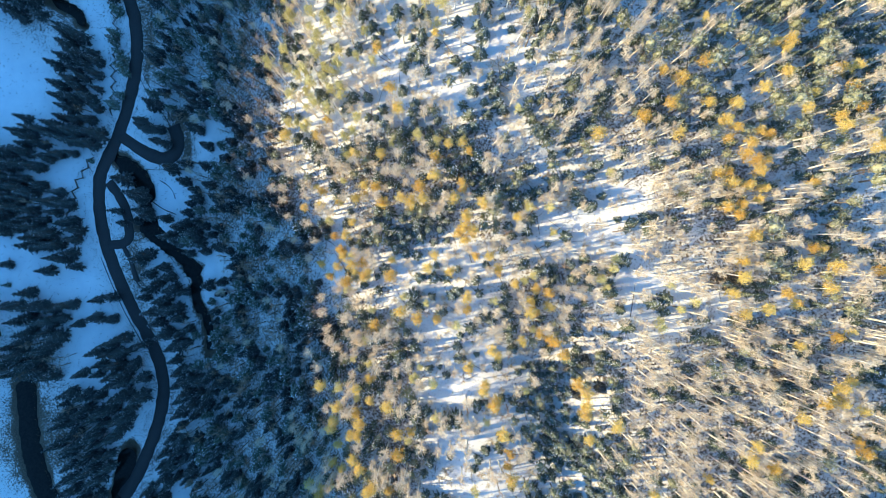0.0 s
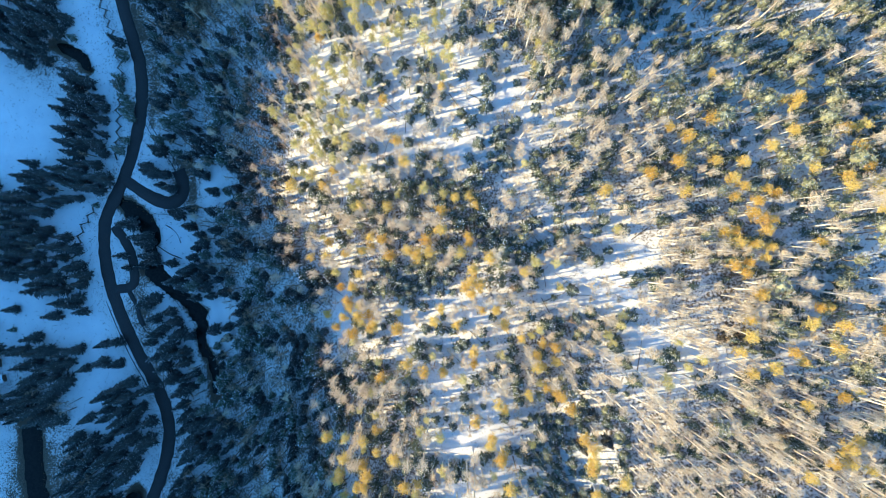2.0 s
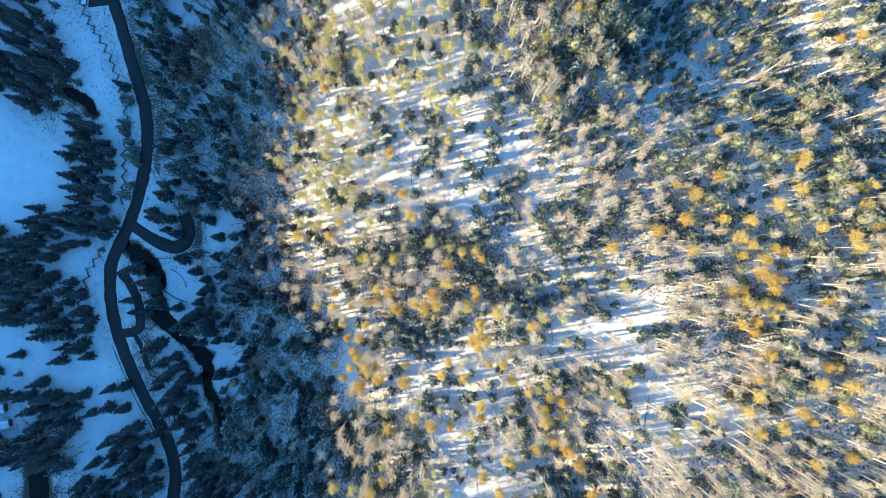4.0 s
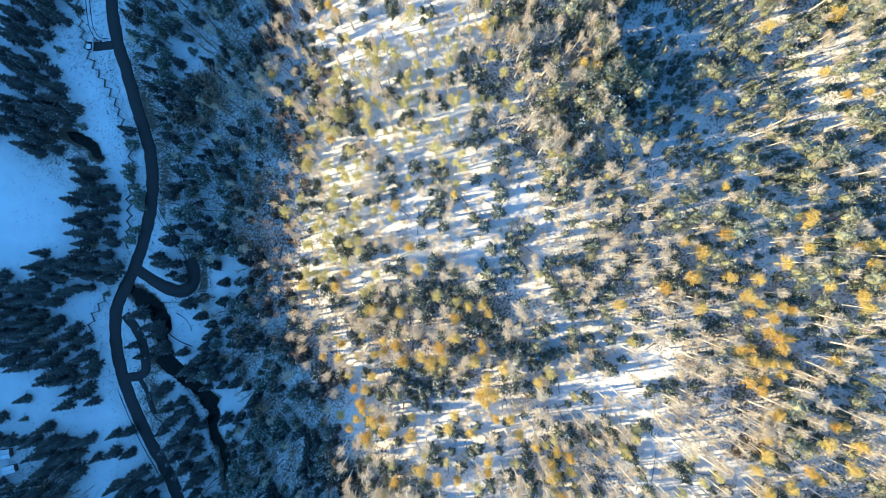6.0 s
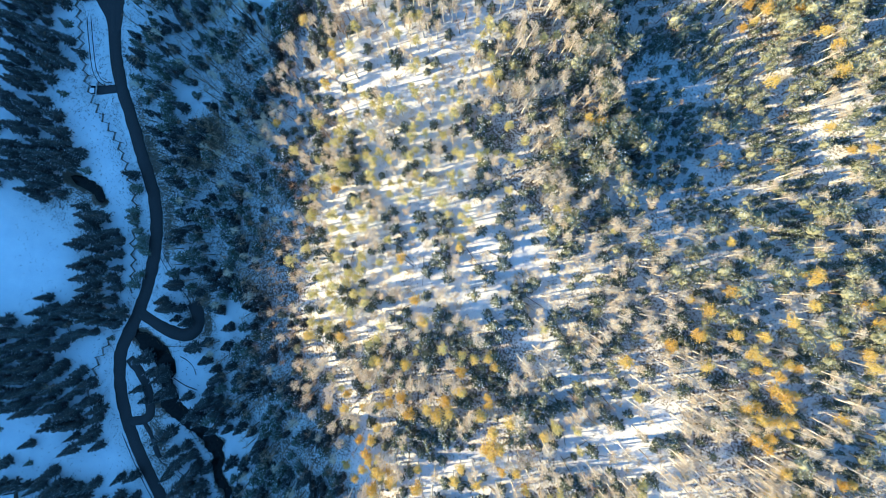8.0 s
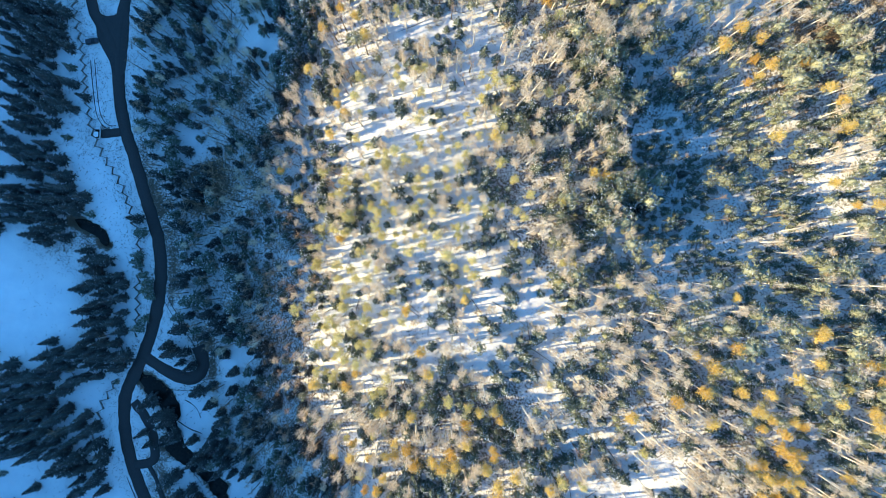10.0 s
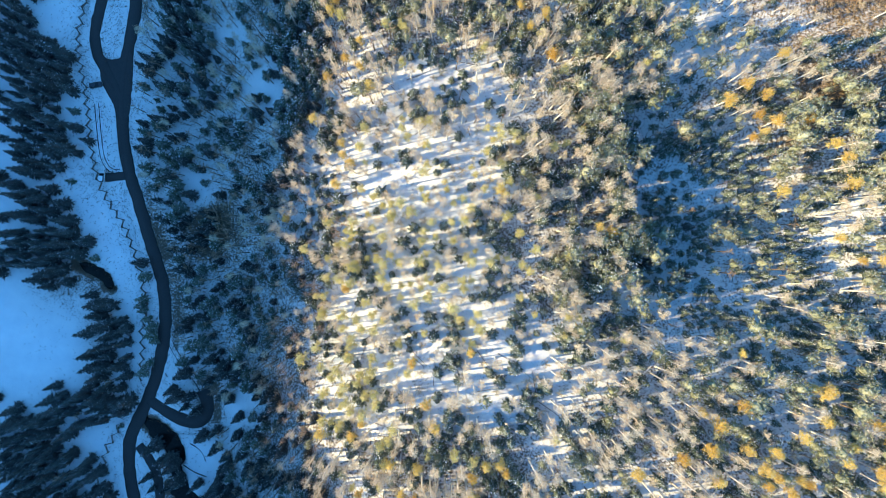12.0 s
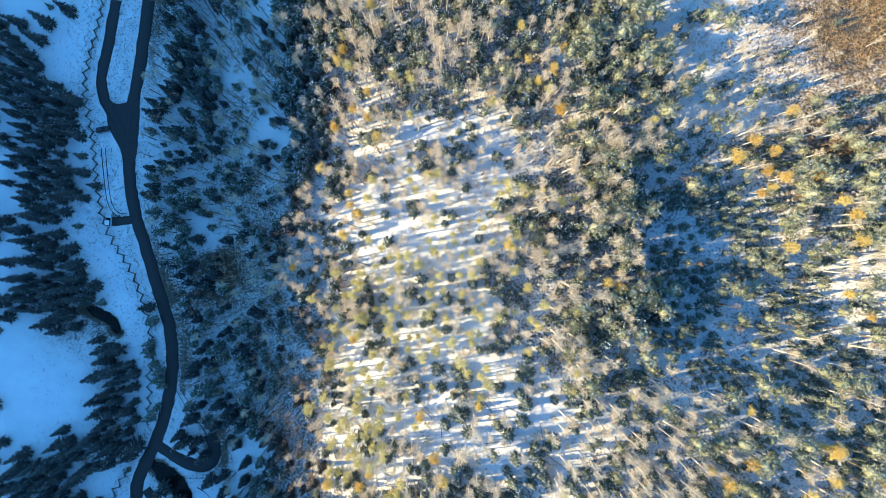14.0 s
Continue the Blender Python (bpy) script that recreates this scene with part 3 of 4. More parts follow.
def pine(rng, h, r, tufts, snow):
    """Trunk and rounded crown of a pine: limbs that end in brushes of needles."""
    trunk, bend = trunk_soup(rng, h, 0.016 * h, 0.3)
    s = Soup()
    heart = np.array([bend[0] * 0.8, bend[1] * 0.8, h * 0.66])
    spots, ways = [], []
    for k in range(tufts):
        f = (k + rng.uniform(0, 1)) / tufts
        up = 1.0 - 1.45 * f
        a = 2.4 * k + rng.normal(0, 0.35)
        flat = math.sqrt(max(0.0, 1 - up * up)) if up > 0 else 1.0
        way = np.array([math.cos(a) * flat, math.sin(a) * flat, up])
        spot = heart + way * (r, r, h * 0.31) * rng.uniform(0.55, 1.08) * (1.0 if up > 0 else 0.9)
        spots.append(spot), ways.append(way + (0, 0, 0.35))
        if k % 2:
            s.tube(heart + (0, 0, (spot[2] - heart[2]) * 0.5 - 0.4), spot, 0.06, 0.02, 3, 2)
    spots, ways = np.array(spots), np.array(ways)
    ways /= np.linalg.norm(ways, axis=1)[:, None]
    each = 11
    c, w = np.repeat(spots, each, 0), np.repeat(ways, each, 0)
    d = w * 0.75 + rng.normal(0, 0.55, c.shape)
    d /= np.linalg.norm(d, axis=1)[:, None]
    s.blades(c + rng.normal(0, 0.1, c.shape), c + d * rng.uniform(0.35, 0.75, (len(c), 1)), rng.uniform(0.12, 0.24, len(c)), 0)
    sides = 8
    hull = [(heart[0] + w * r * rng.uniform(0.8, 1.1) * math.cos(a), heart[1] + w * r * rng.uniform(0.8, 1.1) * math.sin(a), heart[2] + z * h)
            for w, z in ((0.35, -0.2), (0.55, -0.03), (0.33, 0.13)) for a in np.linspace(0, 2 * math.pi, sides, endpoint=False)] + [(heart[0], heart[1], heart[2] + 0.22 * h)]
    faces = [(k * sides + n, k * sides + (n + 1) % sides, k * sides + sides + n) for k in range(2) for n in range(sides)]
    faces += [(k * sides + (n + 1) % sides, k * sides + sides + (n + 1) % sides, k * sides + sides + n) for k in range(2) for n in range(sides)]
    faces += [(2 * sides + n, 2 * sides + (n + 1) % sides, 3 * sides) for n in range(sides)]
    s.add(hull, faces, 0)
    pick = rng.integers(0, tufts, int(snow * tufts))
    g = spots[pick] + rng.normal(0, 0.2, (len(pick), 3)) + (0, 0, 0.3)
    e = g + rng.normal(0, 1, g.shape) * (0.2, 0.2, 0.05)
    s.kites(g, e, rng.uniform(0.1, 0.22, len(g)), np.full(len(g), 0.04), 1)
    return trunk, s


def broad_crown(rng, h, low, r, limbs, leaves, leaf, twigs, twig_mat=1, loose=0.2, thin=0.05, steep=(0.35, 1.0), bole=0.0125):
    """Trunk with rising limbs, fine twigs and loose leaves round them."""
    trunk, bend = trunk_soup(rng, h, bole * h + 0.02, 0.35)
    s = Soup()
    ends = []
    for k in range(limbs):
        f = (k + rng.uniform(0, 1)) / limbs
        z0 = h * (low + (0.93 - low) * f)
        a = 2.4 * k + rng.normal(0, 0.4)
        l = r * (1 - 0.75 * f ** 1.5) * rng.uniform(0.7, 1.15)
        b = np.array([bend[0] * z0 / h, bend[1] * z0 / h, z0])
        e = b + np.array([math.cos(a) * l, math.sin(a) * l, l * rng.uniform(*steep)])
        s.tube(b, e, 0.04, 0.012, 3, twig_mat)
        ends.append((b, e))
    pick = rng.integers(0, limbs, twigs)
    b0, e0 = np.array([p for p, _ in ends]), np.array([q for _, q in ends])
    u = rng.uniform(0.2, 1, (twigs, 1))
    g = b0[pick] + (e0 - b0)[pick] * u
    d = (e0 - b0)[pick]
    d /= np.linalg.norm(d, axis=1)[:, None]
    d = d + rng.normal(0, 0.65, (twigs, 3)) + (0, 0, 0.3)
    s.blades(g, g + d * rng.uniform(0.35, 1.0, (twigs, 1)) * r * 0.5, rng.uniform(0.6, 1.4, twigs) * thin, twig_mat)
    if leaves:
        pick = rng.integers(0, limbs, leaves)
        u = rng.uniform(0.25, 1.1, (leaves, 1))
        g = b0[pick] + (e0 - b0)[pick] * u + rng.normal(0, loose * r, (leaves, 3)) * (1, 1, 0.8)
        d = rng.normal(size=(leaves, 3))
        d /= np.linalg.norm(d, axis=1)[:, None]
        s.blades(g, g + d * leaf * rng.uniform(0.7, 1.4, (leaves, 1)), leaf * rng.uniform(0.6, 1.0, leaves), 0)
    return trunk, s


def plume(rng, h, low, r, limbs, twigs, thin=0.09, bole=0.0155):
    """Trunk of a leafless birch with a tall feathery crown of fine twigs that rise in tufts."""
    trunk, bend = trunk_soup(rng, h, bole * h + 0.02, 0.35)
    s = Soup()
    b0, e0 = [], []
    for k in range(limbs):
        f = (k + rng.uniform(0, 1)) / limbs
        z0 = h * (low + (0.9 - low) * f)
        a = 2.4 * k + rng.normal(0, 0.5)
        l = r * (0.55 + 0.9 * f * (1 - f)) * rng.uniform(0.6, 1.15)
        b = np.array([bend[0] * z0 / h, bend[1] * z0 / h, z0])
        e = b + np.array([math.cos(a) * l, math.sin(a) * l, l * rng.uniform(0.9, 1.8)])
        s.tube(b, e, 0.045, 0.012, 3, 1)
        b0.append(b), e0.append(e)
    b0, e0 = np.array(b0), np.array(e0)
    pick = rng.integers(0, limbs, twigs)
    g = b0[pick] + (e0 - b0)[pick] * rng.uniform(0.35, 1.0, (twigs, 1)) + rng.normal(0, 0.2 * r, (twigs, 3))
    d = (e0 - b0)[pick] * (0.5, 0.5, 0.25) + rng.normal(0, 0.45, (twigs, 3)) + (0, 0, 0.25)
    d /= np.linalg.norm(d, axis=1)[:, None]
    s.blades(g, g + d * rng.uniform(0.35, 0.95, (twigs, 1)), rng.uniform(0.6, 1.4, twigs) * thin, 1)
    return trunk, s


KINDS = {
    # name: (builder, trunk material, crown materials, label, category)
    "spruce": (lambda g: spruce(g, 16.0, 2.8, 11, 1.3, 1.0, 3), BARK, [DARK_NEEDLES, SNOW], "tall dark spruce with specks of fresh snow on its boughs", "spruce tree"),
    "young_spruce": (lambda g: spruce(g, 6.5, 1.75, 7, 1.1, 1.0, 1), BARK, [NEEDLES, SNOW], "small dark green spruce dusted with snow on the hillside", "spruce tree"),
    "pine": (lambda g: pine(g, 10.5, 1.95, 44, 0.5), BARK, [PINE_NEEDLES, SNOW, BARK], "olive green pine with a rounded tufted crown and dabs of snow", "pine tree"),
    "golden_birch": (lambda g: broad_crown(g, 12.0, 0.52, 1.8, 18, 900, 0.30, 120, 1, 0.19, 0.08), PALE_BARK, [GOLD, TAN], "birch in golden yellow autumn leaf on the snowy slope", "birch tree"),
    "pale_larch": (lambda g: broad_crown(g, 13.0, 0.40, 1.6, 18, 720, 0.28, 170, 1, 0.18, 0.08, (0.5, 1.3)), PALE_BARK, [LIME, TAN], "larch with fading lime yellow needles on the snowy slope", "larch tree"),
    "leafless_birch": (lambda g: plume(g, 12.5, 0.50, 1.5, 10, 440, 0.085), PALE_BARK, [TAN, TAN], "slender leafless birch with pale trunk and feathery tan twigs", "birch tree"),
    "shrub": (lambda g: broad_crown(g, 2.4, 0.12, 1.25, 8, 60, 0.2, 120, 1, 0.2, 0.09), BARK, [SCRUB, TAN], "low grey-brown leafless shrub sticking out of the snow", "shrub"),
    "bare_larch": (lambda g: broad_crown(g, 12.0, 0.45, 1.5, 9, 20, 0.2, 130, 1, 0.15, 0.07), BARK, [RUST, RUST], "bare brown larch with thin trunk on the shaded slope", "larch tree"),
}
VARIANTS = 6
made = {}
for kind, (build, trunk_mat, crown_mats, label, category) in KINDS.items():
    for k in range(VARIANTS):
        g = np.random.default_rng(sum(map(ord, kind)) * 10 + k)
        trunk, crown = build(g)
        made[kind, k] = (trunk.arrays(), crown.arrays())

# spacing in metres and mix of kinds for each letter of the plan: (kind, share, least and greatest size)
STANDS = {
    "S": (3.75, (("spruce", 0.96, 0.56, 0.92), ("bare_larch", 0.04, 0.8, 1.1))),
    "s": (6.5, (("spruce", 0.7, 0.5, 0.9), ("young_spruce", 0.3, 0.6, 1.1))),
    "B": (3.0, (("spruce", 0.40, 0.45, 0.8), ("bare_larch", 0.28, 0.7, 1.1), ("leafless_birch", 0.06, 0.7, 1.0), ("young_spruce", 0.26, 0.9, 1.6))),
    "b": (2.4, (("bare_larch", 0.46, 0.7, 1.1), ("leafless_birch", 0.14, 0.7, 1.0), ("young_spruce", 0.22, 0.6, 1.3), ("spruce", 0.10, 0.4, 0.75), ("shrub", 0.08, 0.6, 1.1))),
    "Y": (2.75, (("pale_larch", 0.30, 0.7, 1.15), ("leafless_birch", 0.22, 0.9, 1.2), ("young_spruce", 0.42, 0.7, 1.35), ("shrub", 0.06, 0.7, 1.2))),
    "O": (2.45, (("golden_birch", 0.04, 0.7, 1.0), ("leafless_birch", 0.28, 0.85, 1.2), ("young_spruce", 0.39, 0.7, 1.3), ("pine", 0.10, 0.6, 1.0), ("shrub", 0.19, 0.7, 1.3))),
    "T": (2.4, (("leafless_birch", 0.31, 0.85, 1.25), ("young_spruce", 0.43, 0.7, 1.5), ("pine", 0.11, 0.6, 1.0), ("pale_larch", 0.06, 0.7, 1.0), ("shrub", 0.09, 0.7, 1.3))),
    "C": (2.35, (("young_spruce", 0.66, 1.0, 1.7), ("spruce", 0.20, 0.45, 0.65), ("leafless_birch", 0.14, 0.8, 1.1))),
    "t": (2.75, (("shrub", 0.26, 0.7, 1.3), ("leafless_birch", 0.29, 0.8, 1.2), ("young_spruce", 0.34, 0.6, 1.25), ("bare_larch", 0.05, 0.7, 1.0), ("pale_larch", 0.06, 0.65, 1.0))),
    "Z": (2.7, (("pale_larch", 0.28, 0.6, 0.95), ("leafless_birch", 0.22, 0.8, 1.15), ("young_spruce", 0.29, 0.6, 1.25), ("shrub", 0.21, 0.7, 1.3))),
    "P": (2.75, (("pine", 0.17, 0.9, 1.35), ("young_spruce", 0.60, 0.5, 1.15), ("leafless_birch", 0.16, 0.8, 1.1), ("shrub", 0.05, 0.6, 1.1), ("golden_birch", 0.02, 0.6, 0.95))),
    "G": (2.15, (("pine", 0.36, 1.1, 1.45), ("leafless_birch", 0.26, 1.0, 1.25), ("young_spruce", 0.38, 1.2, 1.8))),
    "D": (2.4, (("young_spruce", 0.76, 0.6, 1.15), ("spruce", 0.10, 0.45, 0.65), ("pine", 0.14, 0.6, 0.95))),
    "d": (2.3, (("young_spruce", 0.85, 0.45, 0.95), ("pine", 0.07, 0.6, 0.95), ("bare_larch", 0.08, 0.6, 0.9))),
    "W": (2.25, (("leafless_birch", 0.66, 0.75, 1.05), ("young_spruce", 0.24, 0.5, 1.1), ("shrub", 0.08, 0.6, 1.1), ("pine", 0.02, 0.7, 1.1))),
    "V": (2.35, (("leafless_birch", 0.42, 0.8, 1.15), ("young_spruce", 0.41, 0.7, 1.3), ("pine", 0.11, 0.6, 1.0), ("shrub", 0.06, 0.6, 1.1))),
    "N": (2.5, (("bare_larch", 0.14, 0.75, 1.1), ("leafless_birch", 0.35, 0.8, 1.15), ("young_spruce", 0.47, 0.8, 1.4), ("golden_birch", 0.04, 0.7, 0.9))),
    "F": (2.7, (("pine", 0.42, 1.0, 1.45), ("leafless_birch", 0.20, 0.9, 1.15), ("young_spruce", 0.38, 0.9, 1.5))),
    "k": (2.9, (("leafless_birch", 0.36, 0.5, 0.8), ("shrub", 0.40, 0.5, 1.1), ("young_spruce", 0.16, 0.5, 1.1), ("pine", 0.08, 0.6, 0.9))),
    "K": (4.5, (("leafless_birch", 0.3, 0.5, 0.75), ("shrub", 0.6, 0.5, 1.2), ("young_spruce", 0.1, 0.4, 0.8))),
}

# Single trees that stand out, by kind: x, y, size
LANDMARKS = []
random.seed(4)
for x, y in [(-79.5, 22.3), (-77.5, 18.3), (-64.7, 20.3), (-58.6, 17.5), (-52.6, 17.2), (-66.2, 9.9), (-62.7, -44.1), (-64.9, -37.2), (-60.6, -40.3), (-63.8, -53.1),
        (-127.9, -36.4), (-125.2, -38.3), (-123.4, -35.0), (-47.6, 28.6), (-54.0, 3.6), (-47.1, -2.4), (-71.2, -17.9), (-59.5, -25.3), (-78.4, 23.7), (-62.7, 19.4),
        (-72.1, -2.5), (-55.4, 24.1)]:
    LANDMARKS.append(("bare_larch", x, y, 0.8 + 0.25 * random.random()))
for x, y in [(-14.4, 44.4), (-11.9, 38.0), (-18.4, 55.9), (-2.3, 58.8), (-24.7, 27.2), (-17.3, 26.8), (-1.8, 24.8), (5.3, 28.6), (1.2, 28.7), (7.2, 26.4), (-46.1, 32.8),
        (58.8, 42.2), (64.9, 47.1), (55.6, 45.5), (56.7, 36.7), (50.5, 33.4), (58.2, 28.3), (40.1, 28.8), (65.5, 36.3), (72.1, 35.4), (69.5, 31.7), (72.3, 29.8), (70.6,
        27.4), (75.2, 26.0), (73.4, 23.6), (78.0, 29.4), (79.7, 27.7), (76.3, 21.7), (77.9, 21.0), (78.2, 39.6), (88.2, 34.2), (94.8, 32.1), (95.2, 29.1), (100.3, 34.0),
        (101.3, 30.1), (102.8, 27.0), (102.3, 24.1), (84.2, 43.6), (89.4, 38.1), (94.9, 43.1)]:
    LANDMARKS.append(("golden_birch", x, y, 0.76 + 0.32 * random.random()))
for x, y in [(98.0, 39.3), (98.7, 43.5), (85.1, 51.3), (85.0, 49.3), (82.3, 51.4), (-22.1, 17.8), (-19.1, 17.7), (-16.2, 13.1), (-24.7, 14.1), (-29.7, 13.2), (-34.4,
        16.5), (-35.5, 12.2), (-25.1, 7.6), (-11.9, 14.7), (-9.1, 12.9), (-6.7, 17.0), (-6.0, 13.6), (3.2, 13.4), (5.0, 17.8), (5.6, 16.1), (10.6, 12.6), (-2.1, 19.6),
        (6.3, 9.0), (5.3, 6.3), (3.9, 4.5), (8.3, 5.0), (5.6, 2.9), (-30.9, 4.2), (-27.8, 4.2), (-28.9, -0.2), (-28.2, -1.9), (-25.8, -4.1), (-22.8, -3.6), (-35.6, -4.6),
        (-32.9, -7.8), (-30.5, -5.2), (-26.7, -9.1), (-22.2, -7.9), (-20.7, -6.2), (-14.2, -3.0)]:
    LANDMARKS.append(("golden_birch", x, y, 0.76 + 0.32 * random.random()))
for x, y in [(-13.7, -7.2), (-4.3, -4.9), (-2.1, -1.5), (2.0, -6.2), (8.3, -2.1), (12.3, -1.8), (14.9, -5.2), (19.0, -9.6), (24.3, -10.9), (27.8, -12.2), (23.3, -14.5),
        (23.0, -16.3), (24.9, -16.6), (27.8, -15.5), (6.6, -13.0), (6.9, -16.4), (-7.7, -19.1), (-11.3, -16.9), (-1.8, -19.0), (-19.2, -22.0), (-40.9, 12.0), (67.4,
        18.5), (70.6, 19.0), (70.6, 16.0), (74.0, 15.2), (77.4, 19.1), (77.4, 12.2), (77.7, 14.6), (69.7, 10.3), (73.4, 11.2), (72.6, 8.5), (75.2, 3.6), (89.1, 16.2),
        (89.4, 0.1), (86.4, -3.8), (72.9, -3.2), (72.9, -6.3), (70.6, -10.6), (91.8, -9.8), (93.5, -4.0)]:
    LANDMARKS.append(("golden_birch", x, y, 0.76 + 0.32 * random.random()))
for x, y in [(78.6, -14.9), (73.4, -15.5), (83.3, -10.4), (85.8, -13.1), (103.4, -5.4), (-34.6, -39.7), (-24.4, -39.8), (-29.8, -44.4), (-20.1, -42.3), (-15.7, -43.7),
        (-24.0, -45.5), (-23.4, -49.4), (-23.7, -52.3), (-26.4, -53.0), (-31.8, -48.9), (-32.1, -51.1), (-30.2, -56.3), (-25.6, -59.6), (-24.0, -61.6), (-28.6, -62.9),
        (-19.6, -66.0), (-21.4, -67.9), (-12.3, -56.7), (-9.1, -50.9), (-12.8, -51.6), (-15.2, -66.8), (6.7, -31.3), (12.9, -26.8), (15.0, -28.9), (11.3, -36.3), (10.7,
        -38.4), (14.0, -40.3), (13.7, -42.3), (16.4, -49.5), (17.8, -55.3), (17.5, -58.6), (18.8, -61.8), (27.9, -23.6), (29.9, -24.6), (26.1, -23.1)]:
    LANDMARKS.append(("golden_birch", x, y, 0.76 + 0.32 * random.random()))
for x, y in [(32.5, -27.4), (35.0, -35.3), (37.4, -37.9), (37.4, -40.9), (36.7, -43.3), (-21.0, -36.7), (44.4, -45.5), (38.8, -49.6), (94.4, -33.0), (91.3, -36.6), (94.9,
        -36.5), (86.7, -40.8), (100.3, -39.0), (99.7, -45.9), (100.1, -48.3), (76.6, -48.0), (74.3, -50.9), (80.0, -53.0), (65.8, -57.0), (53.0, -61.2)]:
    LANDMARKS.append(("golden_birch", x, y, 0.76 + 0.32 * random.random()))
for x, y in [(-30.9, 172.3), (10.4, 161.6), (13.1, 152.9), (18.9, 149.1), (20.5, 138.5), (-39.5, 161.2), (-41.2, 157.4), (-47.2, 126.4), (-40.0, 106.7), (-38.6, 118.8),
        (-38.0, 115.4), (-36.4, 112.4), (6.0, 103.2), (72.5, 115.7), (74.8, 116.8), (32.7, 92.6), (35.5, 91.0), (90.9, 112.5), (93.7, 109.3), (94.4, 101.9), (79.4,
        101.0), (93.2, 88.7), (77.2, 118.9), (73.5, 121.1), (85.2, 119.5), (65.1, 124.9), (74.2, 125.6), (69.4, 128.6), (77.7, 136.1)]:
    LANDMARKS.append(("golden_birch", x, y, 0.76 + 0.32 * random.random()))
for x, y in [(-38.0, 68.7), (-34.8, 67.1), (-38.9, 64.8), (-36.4, 62.0), (-33.3, 64.0), (-36.1, 59.7), (-36.8, 56.5), (-40.9, 53.0), (-39.3, 51.3), (-39.6, 45.7), (-34.1,
        48.6), (-31.0, 50.4), (-30.2, 53.1), (-32.0, 45.8), (-29.5, 68.9), (-27.1, 67.1), (-32.6, 40.6), (-44.8, 67.2), (-46.8, 59.1), (-51.4, 55.5), (-45.9, 53.0),
        (-45.1, 45.5), (-45.5, 37.1), (-25.3, 33.5), (0.8, 65.8), (-29.3, 46.3)]:
    LANDMARKS.append(("pale_larch", x, y, 0.85 + 0.25 * random.random()))
for x, y in [(-26.4, 90.6), (-24.7, 85.7), (-26.6, 82.8), (-17.7, 97.0), (-13.8, 101.8), (-12.1, 94.2), (-14.3, 92.3), (-3.2, 94.8), (-10.9, 82.3), (-2.0, 83.2), (3.6,
        83.3), (11.8, 82.6), (14.1, 81.3), (15.5, 86.7), (-29.4, 93.4), (-16.1, 84.7), (-31.1, 121.6), (-13.1, 116.4), (-0.2, 69.3), (8.1, 95.8), (11.4, 91.4), (-33.2,
        117.0), (-17.7, 72.5), (-24.8, 77.0), (-13.8, 74.2)]:
    LANDMARKS.append(("pale_larch", x, y, 0.85 + 0.25 * random.random()))
for x, y in [(1.5, 45.5), (34.6, 50.1), (28.8, 50.5), (61.2, 40.4), (63.2, 41.7), (65.8, 40.2), (82.8, 36.1), (86.0, 39.4), (86.5, 30.5), (84.6, 27.8), (92.6, 24.9),
        (95.6, 26.2), (81.6, 37.5), (75.4, 52.4), (76.5, 49.0), (69.9, 47.8), (77.6, 47.5), (54.2, 49.2), (55.8, 57.2), (46.3, 59.8), (87.2, 55.7), (94.7, 55.9), (74.6,
        29.5)]:
    LANDMARKS.append(("pine", x, y, 0.8 + 0.3 * random.random()))
for x, y in [(79.7, 104.8), (75.2, 95.5), (71.2, 98.6), (81.3, 83.3), (74.6, 82.1), (92.8, 83.9), (87.9, 90.9), (85.6, 99.3), (68.5, 89.3), (65.9, 90.4), (49.1, 90.2),
        (45.9, 93.2), (42.3, 94.1), (47.3, 150.7), (42.5, 156.8), (37.8, 161.1), (42.8, 144.4), (49.0, 139.1), (33.2, 140.9), (58.2, 140.1), (54.6, 144.6), (46.3, 161.5),
        (42.4, 130.7), (50.9, 127.2), (37.1, 126.4), (70.2, 141.9), (62.1, 158.7), (58.6, 160.3), (78.4, 128.3), (3.9, 162.8), (14.2, 156.4), (13.0, 147.0), (13.0,
        145.3), (24.0, 145.2), (0.9, 139.0), (-6.5, 145.7), (-16.2, 154.7), (-18.3, 147.5), (20.5, 130.3), (23.7, 129.3)]:
    LANDMARKS.append(("pine", x, y, 0.85 + 0.3 * random.random()))
for x, y in [(-32.5, 133.3), (-25.6, 127.3), (7.7, 149.4), (5.8, 150.3), (-17.5, 161.5), (23.9, 81.7), (26.5, 75.2), (21.4, 65.6)]:
    LANDMARKS.append(("pine", x, y, 0.85 + 0.3 * random.random()))
for x, y in [(3.7, 52.4), (-4.4, 65.3), (-1.6, 57.7), (-11.1, 51.9), (5.7, 40.0), (11.5, 40.2), (7.4, 36.9), (12.3, 36.9), (8.5, 33.7), (-12.2, 62.3), (-20.3, 64.2),
        (12.8, 44.8), (-23.5, -19.4), (-13.4, 0.2), (-20.9, 2.6), (-11.5, 8.9), (-40.5, 5.6), (-11.0, 1.8), (-6.2, 3.3), (-0.6, 5.6), (16.8, -16.0), (18.7, -22.2), (48.5,
        -20.4), (-10.2, -23.8)]:
    LANDMARKS.append(("young_spruce", x, y, 0.9 + 0.35 * random.random()))
